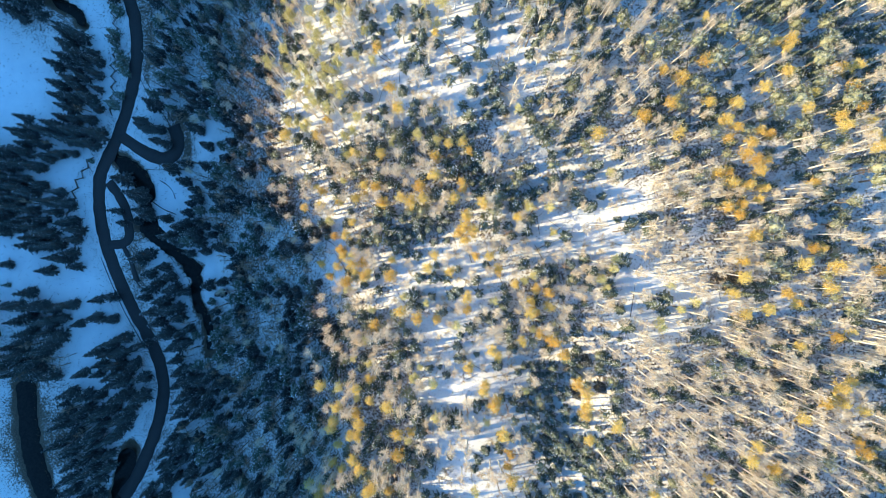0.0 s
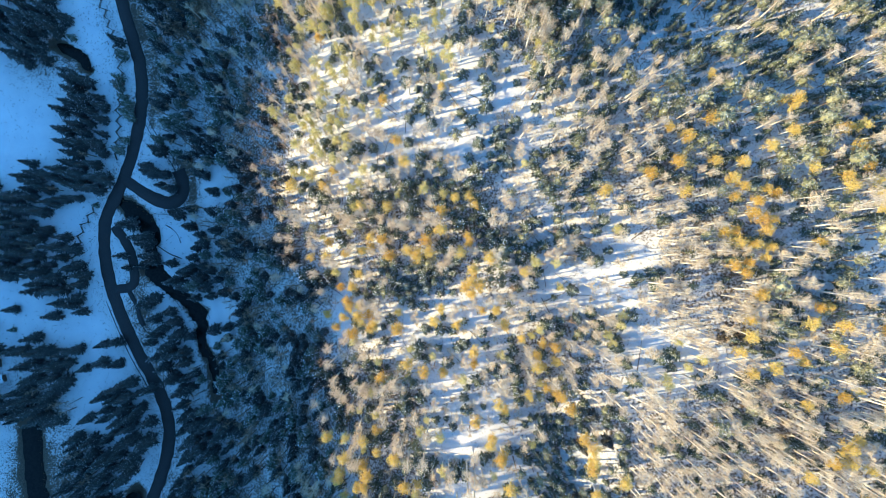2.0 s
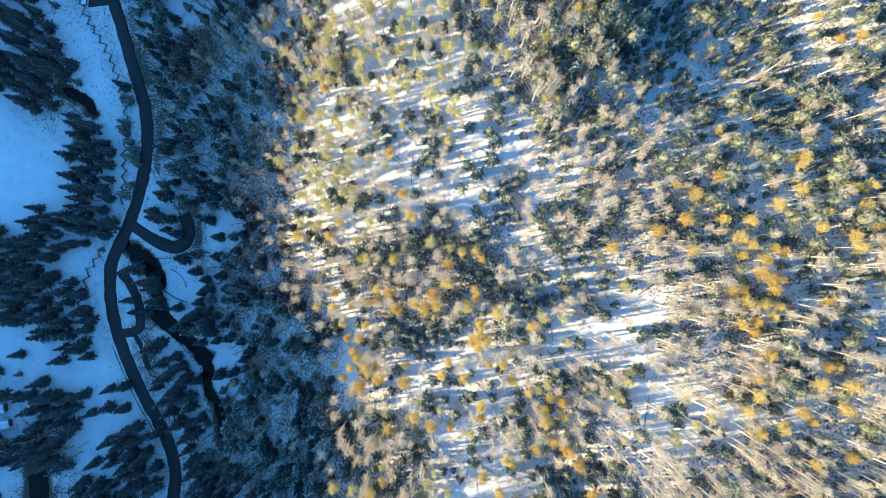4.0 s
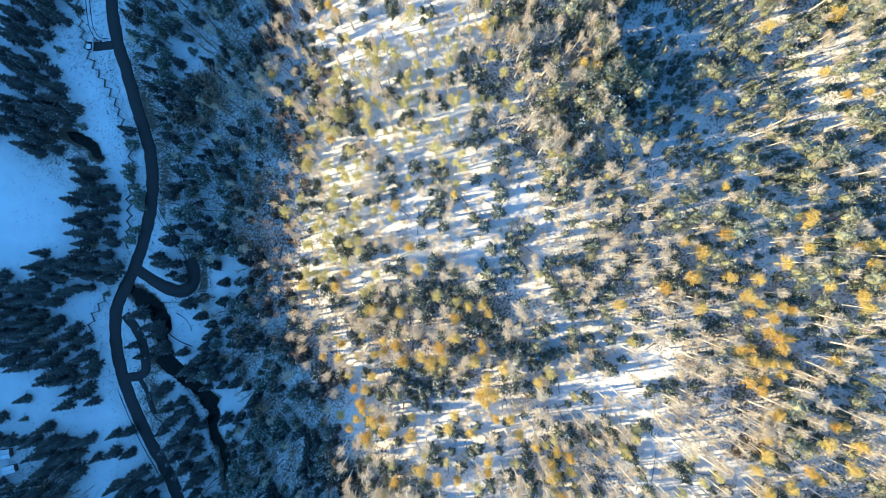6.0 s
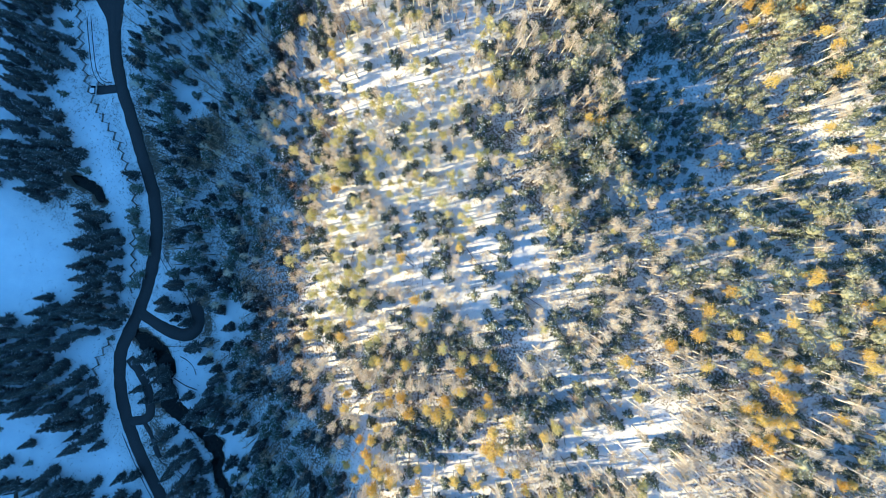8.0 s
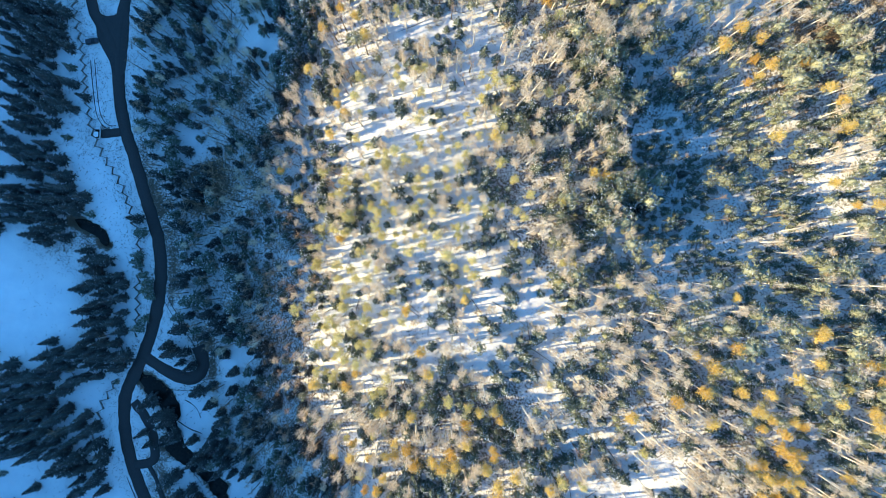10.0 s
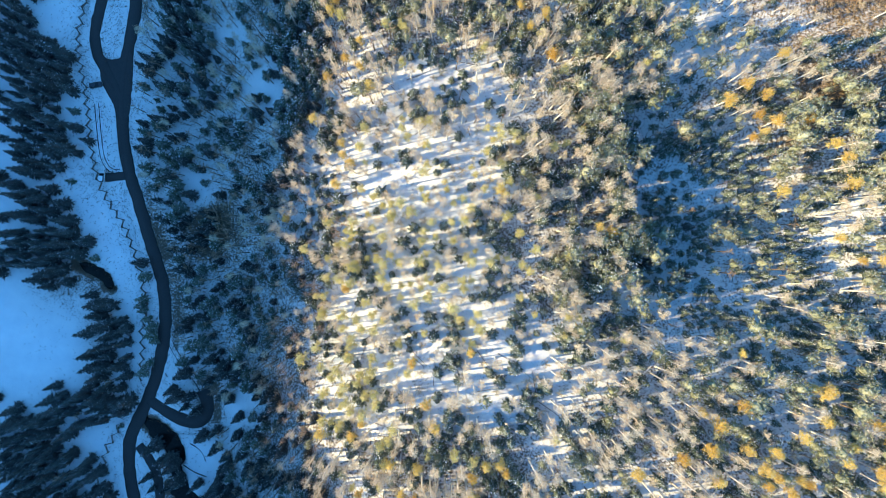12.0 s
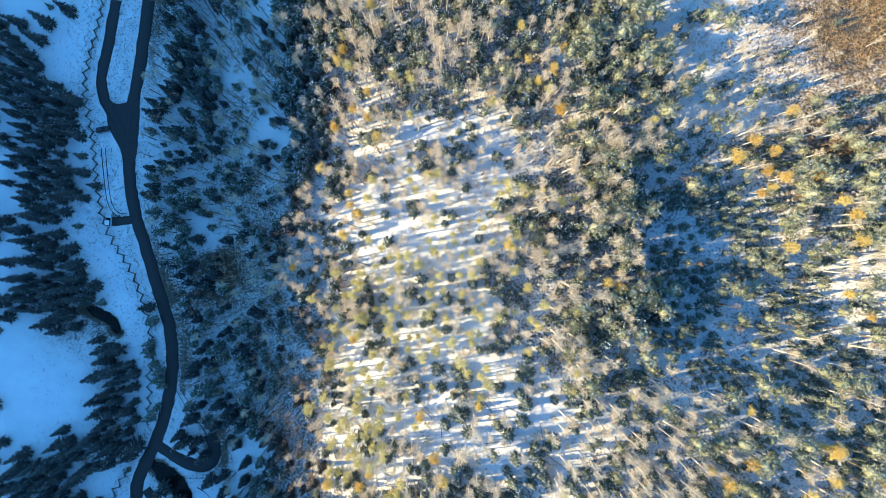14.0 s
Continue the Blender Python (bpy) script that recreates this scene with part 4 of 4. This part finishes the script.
for x, y in [(-38.6, 167.4), (-37.8, 166.5), (-34.3, 164.3), (-4.2, 119.4), (-42.1, 121.3), (-36.8, 112.6), (-28.1, 112.3), (1.8, 73.8), (-34.7, 135.9), (57.8, 122.6),
        (60.5, 122.4), (63.5, 117.8), (66.2, 115.4), (68.7, 114.5), (71.9, 111.3), (70.2, 108.4), (67.7, 111.5), (65.1, 111.7), (63.3, 104.8), (66.6, 107.0), (71.6,
        105.4), (74.9, 108.2), (73.5, 112.7), (76.2, 105.2), (69.2, 100.9)]:
    LANDMARKS.append(("young_spruce", x, y, 0.8 + 0.4 * random.random()))
for x, y in [(-95.3, 47.2), (-97.2, 39.9), (-133.1, 20.6), (-124.4, 14.9), (-123.1, 9.5), (-121.5, 6.1), (-126.5, 8.5), (-123.5, -1.5), (-124.8, -3.5), (-121.5, -5.9),
        (-122.2, 3.2), (-127.8, 1.5), (-137.2, -14.7), (-144.6, -5.2), (-109.8, -16.0), (-114.8, -16.9), (-123.1, -18.6), (-114.8, -22.7), (-109.8, -23.4), (-132.2,
        -19.3), (-137.2, -22.6), (-141.4, -24.3), (-100.6, 18.9), (-99.7, 16.5), (-98.1, 12.3), (-105.6, 23.2), (-97.7, -1.5), (-100.3, -3.5), (-92.3, -5.9), (-90.6,
        -9.3), (-89.0, -13.6), (-94.0, -11.0), (-85.6, -14.3), (-94.0, -24.3), (-87.3, -22.7), (-85.3, 22.2), (-82.1, 5.6), (-75.8, 4.8), (-83.8, -1.5), (-78.6, -0.9)]:
    LANDMARKS.append(("spruce", x, y, 0.55 + 0.3 * random.random()))
for x, y in [(-94.1, 47.6), (-99.0, 42.0), (-93.7, 39.5), (-95.3, 36.1), (-91.6, 34.6), (-103.4, 18.3), (-99.3, 16.9), (-98.1, 13.1), (-97.8, 10.7), (-101.6, 9.3), (-108.2, 12.7), (-106.9, 8.6), (-133.5, 21.5), (-124.4, 15.0)]:
    LANDMARKS.append(("spruce", x, y, 0.42 + 0.25 * random.random()))
for x, y in [(-99.0, -31.4), (-103.1, -33.1), (-102.4, -38.1), (-99.0, -42.4)]:
    LANDMARKS.append(("spruce", x, y, 0.55 + 0.3 * random.random()))
for x, y in [(-108.5, 79.0), (-109.5, 71.8), (-108.9, 68.3), (-107.6, 65.2), (-106.0, 62.6), (-104.8, 58.1), (-106.4, 50.7), (-108.8, 47.9), (-109.8, 69.9), (-106.3,
        60.1)]:
    LANDMARKS.append(("young_spruce", x, y, 0.9 + 0.3 * random.random()))
for x, y in [(-134.9, 183.5), (-141.5, 179.2), (-144.0, 173.5), (-150.4, 179.2), (-93.5, 161.0), (-139.8, 122.9), (-140.8, 113.8), (-138.4, 101.3), (-147.5, 100.2),
        (-141.7, 105.5), (-133.5, 98.3), (-127.2, 91.5), (-150.6, 110.2), (-137.4, 120.8), (-145.5, 104.2), (-134.5, 104.1), (-139.1, 108.8), (-142.9, 98.6), (-136.5,
        93.9)]:
    LANDMARKS.append(("spruce", x, y, 0.65 + 0.3 * random.random()))
for x, y in [(-70.0, 176.7), (-85.5, 159.5), (-62.2, 153.7), (-78.0, 156.3), (-71.5, 153.3), (-65.7, 162.6), (-73.2, 166.3), (-59.3, 156.9), (-82.6, 135.8), (-75.9,
        141.5), (-88.0, 165.5), (-108.1, 79.8)]:
    LANDMARKS.append(("young_spruce", x, y, 0.9 + 0.4 * random.random()))


# Openings in the wood: x, y and half-widths
GLADES = [(-23.7, 106.9, 10.0, 3.3), (-25.8, 136.3, 8.0, 3.7), (8.3, 133.2, 9.5, 1.6), (-3.9, 58.2, 9.6, 1.9), (-13.7, 49.6, 14.6, 1.6), (11.4, 43.2, 10.9, 2.2), (-2.1, 71.1, 9.6, 1.9), (-49.6, 123.6, 4.4, 6.1), (53.1, 107.8, 6.6, 4.0), (57.6, 99.8, 7.1, 2.8), (59.7, 120.9, 7.0, 2.2), (48.8, 142.3, 4.6, 1.4), (68.5, 78.7, 6.1, 2.3), (72.0, 85.6, 4.6, 3.1), (40.9, 122.7, 6.3, 1.9), (57.1, 74.5, 5.3, 2.7)]
GLADES += [(10.3, 58.1, 8.6, 5.5), (1.0, 52.6, 14.3, 2.2), (11.9, 35.3, 4.1, 10.9), (25.6, 21.7, 2.2, 6.2), (33.1, 7.8, 12.3, 3.1), (48.6, 16.5, 5.2, 8.2), (50.1, -8.8, 5.7, 6.7), (1.0, -39.8, 8.8, 4.2), (1.0, -52.6, 6.4, 1.9), (2.6, -66.9, 9.6, 1.6), (-3.9, -10.3, 16.1, 1.6), (12.0, -28.3, 2.5, 3.2), (27.0, -29.8, 4.7, 2.2), (-13.6, 42.4, 8.1, 1.9)]


def clear_of_lines(x, y, water=True):
    """Distance that is left to the nearest road or stream."""
    best = 99.0
    if x < -70:
        for line, half in ROADS:
            best = min(best, float(distance_to(line, np.array([x]), np.array([y]))[0]) - half)
        for line in (STREAM, POND, STREAM2, DITCH, POOL, REACH, BACKWATER) if water else ():
            best = min(best, float(distance_to(line, np.array([x]), np.array([y]))[0]) - 1.9)
        best = min(best, math.hypot(x - CAR_PARK[0], (y - CAR_PARK[1]) * 0.6) - 4.5)
    return best


rng = np.random.default_rng(11)
trees = [(kind, x, y, size, 0) for kind, x, y, size in LANDMARKS]
cells = {}
for kind, x, y, size, _ in trees:
    cells.setdefault((int(x // 4), int(y // 4)), []).append((x, y, 1.9 + (1.5 if kind == "spruce" else 0)))
for y in np.arange(-106, 208, 1.3):
    for x in np.arange(-160, 158, 1.3):
        px, py = x + rng.uniform(-0.65, 0.65), y + rng.uniform(-0.65, 0.65)
        sort, size_die, gap_die = rng.uniform(0, 1, 3)
        wob = [(2.0 if px < -72 else 5.0) * noise.noise(Vector((px * 0.07, py * 0.07, q))) for q in (0, 9)]
        stray = 1.0 if px < -72 else 3.2
        letter = stand(px + wob[0] + rng.normal(0, stray), py + wob[1] + rng.normal(0, stray))
        narrow = 0.11 * max(px + 90, 0.0)
        if letter == "." or px > 118 or py < -94 + narrow or py > 194 - narrow:
            continue
        if letter == "S" and any(stand(px + dx, py + dy) == "." for dx, dy in ((3, 0), (-3, 0), (0, 3), (0, -3))) and sort > 0.72:
            continue
        if any(((px - gx0) / rx) ** 2 + ((py - gy0) / ry) ** 2 < 1.0 for gx0, gy0, rx, ry in GLADES) and size_die < 0.88:
            continue
        gap, mix = STANDS[letter]
        gap *= 0.78 + 0.35 * gap_die
        if px > -72:
            gap *= 0.99 + 0.75 * noise.noise(Vector((px * 0.10, py * 0.10, 20.0)))
            sort = (0.5 * sort + 1.3 * noise.noise(Vector((px * 0.08, py * 0.08, 31.0))) + 0.5 * noise.noise(Vector((px * 0.23, py * 0.23, 37.0)))) % 1.0
        i, j = int(px // 4), int(py // 4)
        if any(math.hypot(px - a, py - b) < max(r, gap) for di in range(-3, 4) for dj in range(-3, 4) for a, b, r in cells.get((i + di, j + dj), ())):
            continue
        if clear_of_lines(px, py) < 1.6 or (-122 < px < -80 and clear_of_lines(px - 4.5, py, False) < 0.6) or (-157 < px < -143 and -31 < py < -19):
            continue
        for kind, share, small, big in mix:
            if sort < share:
                break
            sort -= share
        cells.setdefault((i, j), []).append((px, py, 0.0))
        trees.append((kind, px, py, small + (big - small) * size_die, 1))

# The 300 of each kind that stand nearest to the middle of the slope are things of their own; the woods beyond are joined
by_kind = {}
for tree in trees:
    by_kind.setdefault(tree[0], []).append(tree)
SINGLE = 300
for kind, some in by_kind.items():
    build, trunk_mat, crown_mats, label, category = KINDS[kind]
    some.sort(key=lambda q: (q[4], abs(q[1] + 5) + 0.5 * abs(q[2] - 50)))
    shared = [(mesh_of("trunk", *made[kind, k][0], [trunk_mat]), mesh_of("crown", *made[kind, k][1], crown_mats)) for k in range(VARIANTS)]
    for n, (_, x, y, size, _) in enumerate(some[:SINGLE]):
        k = n % VARIANTS
        tree = new(kind)
        tree.empty_display_size = 0.5
        wide = size * rng.uniform(0.9, 1.12)
        tree.matrix_world = Matrix.LocRotScale((x, y, float(land(x, y)) - 0.15), Euler((rng.normal(0, 0.02), rng.normal(0, 0.02), rng.uniform(0, 6.28))), (wide, wide, size))
        for name, mesh in zip(("trunk", "crown"), shared[k]):
            new(name, mesh).parent = tree
        tagged(tree, label, category, group=kind.replace("_", " ") + " trees")
    rest = some[SINGLE:]
    if rest:
        vs, fs, ms, count = [], [], [], 0
        for n, (_, x, y, size, _) in enumerate(rest):
            a = rng.uniform(0, 6.28)
            wide = size * rng.uniform(0.9, 1.12)
            turn = np.array([[math.cos(a) * wide, math.sin(a) * wide, 0], [-math.sin(a) * wide, math.cos(a) * wide, 0], [0, 0, size]])
            for part_no, (v, f, m) in enumerate(made[kind, n % VARIANTS]):
                vs.append(v @ turn + (x, y, float(land(x, y)) - 0.15))
                fs.append(f + count)
                ms.append(np.zeros(len(f), int) if part_no == 0 else m + 1)
                count += len(v)
        wood = new(kind + "_wood", mesh_of(kind + "_wood", np.vstack(vs), np.vstack(fs), np.concatenate(ms), [trunk_mat, *crown_mats]))
        tagged(wood, "dense wood of " + label, category, kind="stuff")


# ---- rail fence that zigzags beside the road ----
def part(name, soup, material, parent, label=""):
    ob = new(name, mesh_of(name, *soup.arrays(), [material] if not isinstance(material, list) else material))
    ob.parent = parent
    return tagged(ob, label)


def fence(points, label, swing=0.75, levels=(0.35, 0.72, 1.08)):
    base = new("rail_fence")
    base.location = (*points[0], float(land(*points[0])))
    p = along(points, 1.8)
    d = np.gradient(p, axis=0)
    d /= np.hypot(d[:, 0], d[:, 1])[:, None]
    side = np.stack([-d[:, 1], d[:, 0]], 1)
    q = p + side * (np.where(np.arange(len(p)) % 2, swing, -swing) + np.random.default_rng(3).normal(0, 0.16 * swing, len(p)))[:, None]
    z = land(q[:, 0], q[:, 1])
    q3 = np.column_stack([q, z]) - np.array(base.location)
    for k, (a, b) in enumerate(zip(q3, q3[1:])):
        over = (b - a) * 0.09
        for level in levels:
            s = Soup()
            up = np.array([0, 0, level + 0.07 * (k % 2)])
            s.tube(a - over + up, b + over + up, 0.085, 0.07, 5)
            part("rail", s, DEAD_WOOD, base)
        s = Soup()
        s.tube(a + (0.12, 0.05, -0.3), a + (0.02, -0.03, 1.35), 0.08, 0.07, 5)
        part("post", s, DEAD_WOOD, base)
    return tagged(base, label, "fence")


fence(FENCE, "weathered wooden zigzag rail fence across the snowy meadow")
fence(FENCE2, "weathered wooden zigzag rail fence along the valley road")

fence(POLES, "straight low pole fence across the snow by the stream", 0.05, (0.8,))


# ---- cars by the road ----
def paint(name, colour, rough=0.3):
    m, t, b = nodes_of(name, rough, 0.5)
    n = noise_tex(t, 3.0)
    t.links.new(ramp(t, n.outputs["Fac"], [(0.3, tuple(0.85 * c for c in colour)), (0.7, colour)]), b.inputs["Base Color"])
    return m


WHITE_PAINT, DARK_PAINT = paint("white_car_paint", (0.72, 0.74, 0.76)), paint("dark_car_paint", (0.03, 0.035, 0.045))
CAR_GLASS, TYRE, LAMP = paint("car_glass", (0.015, 0.018, 0.022), 0.05), paint("tyre_rubber", (0.02, 0.02, 0.02), 0.9), paint("lamp_lens", (0.5, 0.45, 0.4), 0.1)


def loft(name, sections, material, parent, bevel=0.06, label=""):
    """A closed hull through rectangles (x, half width, low, high)."""
    bm = bmesh.new()
    rows = [[bm.verts.new((x, s * w, z)) for s, z in ((-1, lo), (1, lo), (1, hi), (-1, hi))] for x, w, lo, hi in sections]
    for r, s in zip(rows, rows[1:]):
        for k in range(4):
            bm.faces.new((r[k], r[(k + 1) % 4], s[(k + 1) % 4], s[k]))
    bm.faces.new(rows[0][::-1])
    bm.faces.new(rows[-1])
    bmesh.ops.bevel(bm, geom=bm.edges[:], offset=bevel, segments=2, affect="EDGES")
    bmesh.ops.recalc_face_normals(bm, faces=bm.faces)
    mesh = bpy.data.meshes.new(name)
    bm.to_mesh(mesh)
    bm.free()
    mesh.materials.append(material)
    ob = new(name, mesh)
    ob.parent = parent
    return tagged(ob, label)


def car(x, y, turn, body_paint, roof_paint, label, van=0.0):
    base = new("car")
    base.matrix_world = pose(x, y, float(land(x, y)) + 0.09, 0, 0, turn)
    body = loft("body", [(-2.15, 0.78, 0.35, 0.85), (-1.7, 0.86, 0.25, 0.98), (0.9, 0.87, 0.22, 0.98), (1.8, 0.82, 0.25, 0.90), (2.15, 0.7, 0.35, 0.72)], body_paint, base)
    glass = loft("cabin", [(-1.95 + 0.3 * (1 - van), 0.74, 0.9, 1.05), (-1.6, 0.70, 0.9, 1.45 + 0.25 * van), (0.15, 0.70, 0.9, 1.47 + 0.25 * van), (1.0, 0.74, 0.9, 1.02)], CAR_GLASS, base, 0.04, "dark car glass")
    loft("roof", [(-1.6, 0.66, 1.43 + 0.25 * van, 1.54 + 0.25 * van), (0.1, 0.66, 1.44 + 0.25 * van, 1.56 + 0.25 * van)], roof_paint, base, 0.03)
    for wx in (-1.35, 1.32):
        for wy in (-0.8, 0.8):
            s = Soup()
            s.tube((wx, wy - 0.1, 0.31), (wx, wy + 0.1, 0.31), 0.31, 0.31, 14)
            wheel = part("tyre", s, TYRE, base)
            r = Soup()
            r.tube((wx, wy - 0.115, 0.31), (wx, wy + 0.115, 0.31), 0.19, 0.19, 10)
            part("rim", r, LAMP, wheel)
    for wy in (-0.55, 0.55):
        loft("headlight", [(2.02, 0.13, 0.55, 0.68), (2.12, 0.11, 0.57, 0.66)], LAMP, base, 0.01).location = (0, wy, 0)
    return tagged(base, label, "car")


car(-123.2, 113.2, 87, WHITE_PAINT, SNOW, "white parked car with snow on its roof beside the road", 0.6)
car(-124.9, 143.9, 10, DARK_PAINT, DARK_PAINT, "dark parked car at the edge of the lay-by")

# ---- snow-roofed sheds at the wood's edge ----
def shed(x, y, turn, long, wide, high, label):
    base = new("shed")
    base.matrix_world = pose(x, y, float(land(x, y)) - 0.05, 0, 0, turn)
    for n in range(int(long / 0.3)):
        for side in (-1, 1):
            loft("plank", [(-long / 2 + 0.3 * n, 0.03, 0, high), (-long / 2 + 0.3 * n + 0.28, 0.03, 0, high - 0.03)], DEAD_WOOD, base, 0.008).location = (0, side * wide / 2, 0)
    for end in (-1, 1):
        loft("end_wall", [(end * long / 2 - 0.04, wide / 2 - 0.04, 0, high), (end * long / 2 + 0.04, wide / 2 - 0.04, 0, high)], DEAD_WOOD, base, 0.01)
    for side in (-1, 1):
        slope = loft("roof", [(-long / 2 - 0.35, wide * 0.3, 0, 0.1), (long / 2 + 0.35, wide * 0.3, 0, 0.1)], DEAD_WOOD, base, 0.02)
        slope.matrix_local = pose(0, side * wide * 0.27, high + 0.22, -side * 16, 0, 0)
        load = loft("roof_snow", [(-long / 2 - 0.3, wide * 0.28, 0, 0.16), (0, wide * 0.29, 0, 0.22), (long / 2 + 0.28, wide * 0.28, 0, 0.17)], SNOW, slope, 0.05, "fresh snow lying on the roof")
        load.location = (0, 0, 0.10)
    door = loft("door", [(-0.45, 0.03, 0.05, 1.75), (0.45, 0.03, 0.05, 1.75)], BARK, base, 0.01, "dark plank door")
    door.location = (0.2, -wide / 2 - 0.06, 0)
    return tagged(base, label, "shed")

shed(-152.0, -23.4, 8, 4.2, 2.6, 2.0, "small grey plank shed with a snow-covered roof at the wood's edge")
shed(-150.2, -28.6, 14, 3.6, 2.2, 1.9, "low plank shed with a snow-covered roof under the spruces")

# ---- fallen logs ----
log_meshes = []
for k in range(5):
    g = np.random.default_rng(60 + k)
    s = Soup()
    l = 7.0 + k
    p0, p1, p2 = np.array([0, 0, 0.12]), np.array([l * 0.5, g.normal(0, 0.15), 0.22]), np.array([l, g.normal(0, 0.3), 0.15])
    s.tube(p0, p1, 0.13, 0.09, 6), s.tube(p1, p2, 0.09, 0.03, 6)
    for _ in range(14):
        f = g.uniform(0.35, 0.98)
        b = p0 + (p2 - p0) * f + (0, 0, 0.05)
        s.tube(b, b + np.array([g.uniform(0.1, 0.7), g.choice((-1, 1)) * g.uniform(0.3, 1.1) * (1.15 - f), g.uniform(0.05, 0.5)]), 0.04, 0.015, 3)
    log_meshes.append(mesh_of("fallen_log", *s.arrays(), [DEAD_WOOD]))
for k in range(0, len(LOGS), 2):
    (x, y), (x2, y2) = LOGS[k], LOGS[k + 1]
    size = math.hypot(x2 - x, y2 - y) / 8.0
    log = new("fallen_log", log_meshes[k // 2 % 5])
    log.matrix_world = Matrix.LocRotScale((x, y, float(land(x, y)) + 0.35), Euler((0, 0, math.atan2(y2 - y, x2 - x))), (size, max(size, 0.9), max(size, 0.9)))
    tagged(log, "bare fallen trunk lying across the snow near the stream", "fallen log", group="fallen logs")
g = np.random.default_rng(8)
count = 0
for _ in range(4000):
    x, y = g.uniform(-95, 140), g.uniform(-90, 190)
    letter = stand(x, y)
    if letter not in "tbdYP." or (letter == "." and x < -75) or clear_of_lines(x, y) < 9:
        continue
    if g.uniform() > (0.75 if letter in "tbY" else 0.3):
        continue
    turn = g.choice((-40, 150, 20, 95)) + g.normal(0, 25)
    size = g.uniform(0.45, 0.9)
    a = radians(turn)
    l = 7.0 * size
    rise = float(land(x + l * math.cos(a), y + l * math.sin(a)) - land(x, y))
    log = new("fallen_log", log_meshes[count % 5])
    log.matrix_world = Matrix.LocRotScale((x, y, float(land(x, y)) + 0.1), Euler((0, -math.atan2(rise, l), a)), (size, size, size))
    tagged(log, "dark fallen tree trunk with broken branches lying on snow", "fallen log", group="fallen logs")
    count += 1
    if count >= 220:
        break

# ---- withered grass and low shrubs that stick out of the snow ----
g = np.random.default_rng(21)
s = Soup()
spots = []
while len(spots) < 11000:
    x, y = g.uniform(-150, -80), g.uniform(-100, 200)
    i, j = int(np.searchsorted(gx, x)), int(np.searchsorted(gy, y))
    if to_road[j, i] < 0.4 or to_water[j, i] < 0.2:
        continue
    if g.uniform() < 0.09 + 1.0 * np.exp(-(to_road[j, i] / (4.0 + 4.0 * (y > 60))) ** 2) * (0.4 + 0.6 * (y > 60)) + 0.5 * np.exp(-(to_water[j, i] / 2.0) ** 2):
        spots.append((x, y, GZ[j, i]))
spots = np.array(spots)
for _ in range(5):
    d = g.normal(0, 0.22, spots.shape)
    d[:, 2] = g.uniform(0.2, 0.5, len(spots))
    off = g.normal(0, 0.14, spots.shape) * (1, 1, 0)
    s.blades(spots + off - (0, 0, 0.08), spots + off + d, g.uniform(0.06, 0.16, len(spots)), 0)
tagged(new("grass", mesh_of("grass", *s.arrays(), [GRASS])), "withered brown grass tufts sticking out of the snow", "grass", kind="stuff")
s = Soup()
n = 42000
x, y = g.normal(104, 19, n), g.normal(161, 16, n)
base = np.stack([x, y, land(x, y) + 0.05], 1)
d = g.normal(0, 0.45, (n, 3))
d[:, 2] = g.uniform(0.25, 0.7, n)
s.blades(base, base + d, g.uniform(0.08, 0.22, n), 0)
for cx, cy, rx, ry in ((72.5, -8, 2.4, 1.4), (94, 126, 3.2, 1.6), (-87, 96, 4.0, 5)):
    x, y = g.normal(cx, rx, 260), g.normal(cy, ry, 260)
    base = np.stack([x, y, land(x, y) + 0.05], 1)
    d = g.normal(0, 0.4, (260, 3))
    d[:, 2] = g.uniform(0.25, 0.7, 260)
    s.blades(base, base + d, g.uniform(0.2, 0.4, 260), 0)
tagged(new("bracken", mesh_of("bracken", *s.arrays(), [BRACKEN])), "dead brown bracken on the sunny slope", "bracken", kind="stuff")
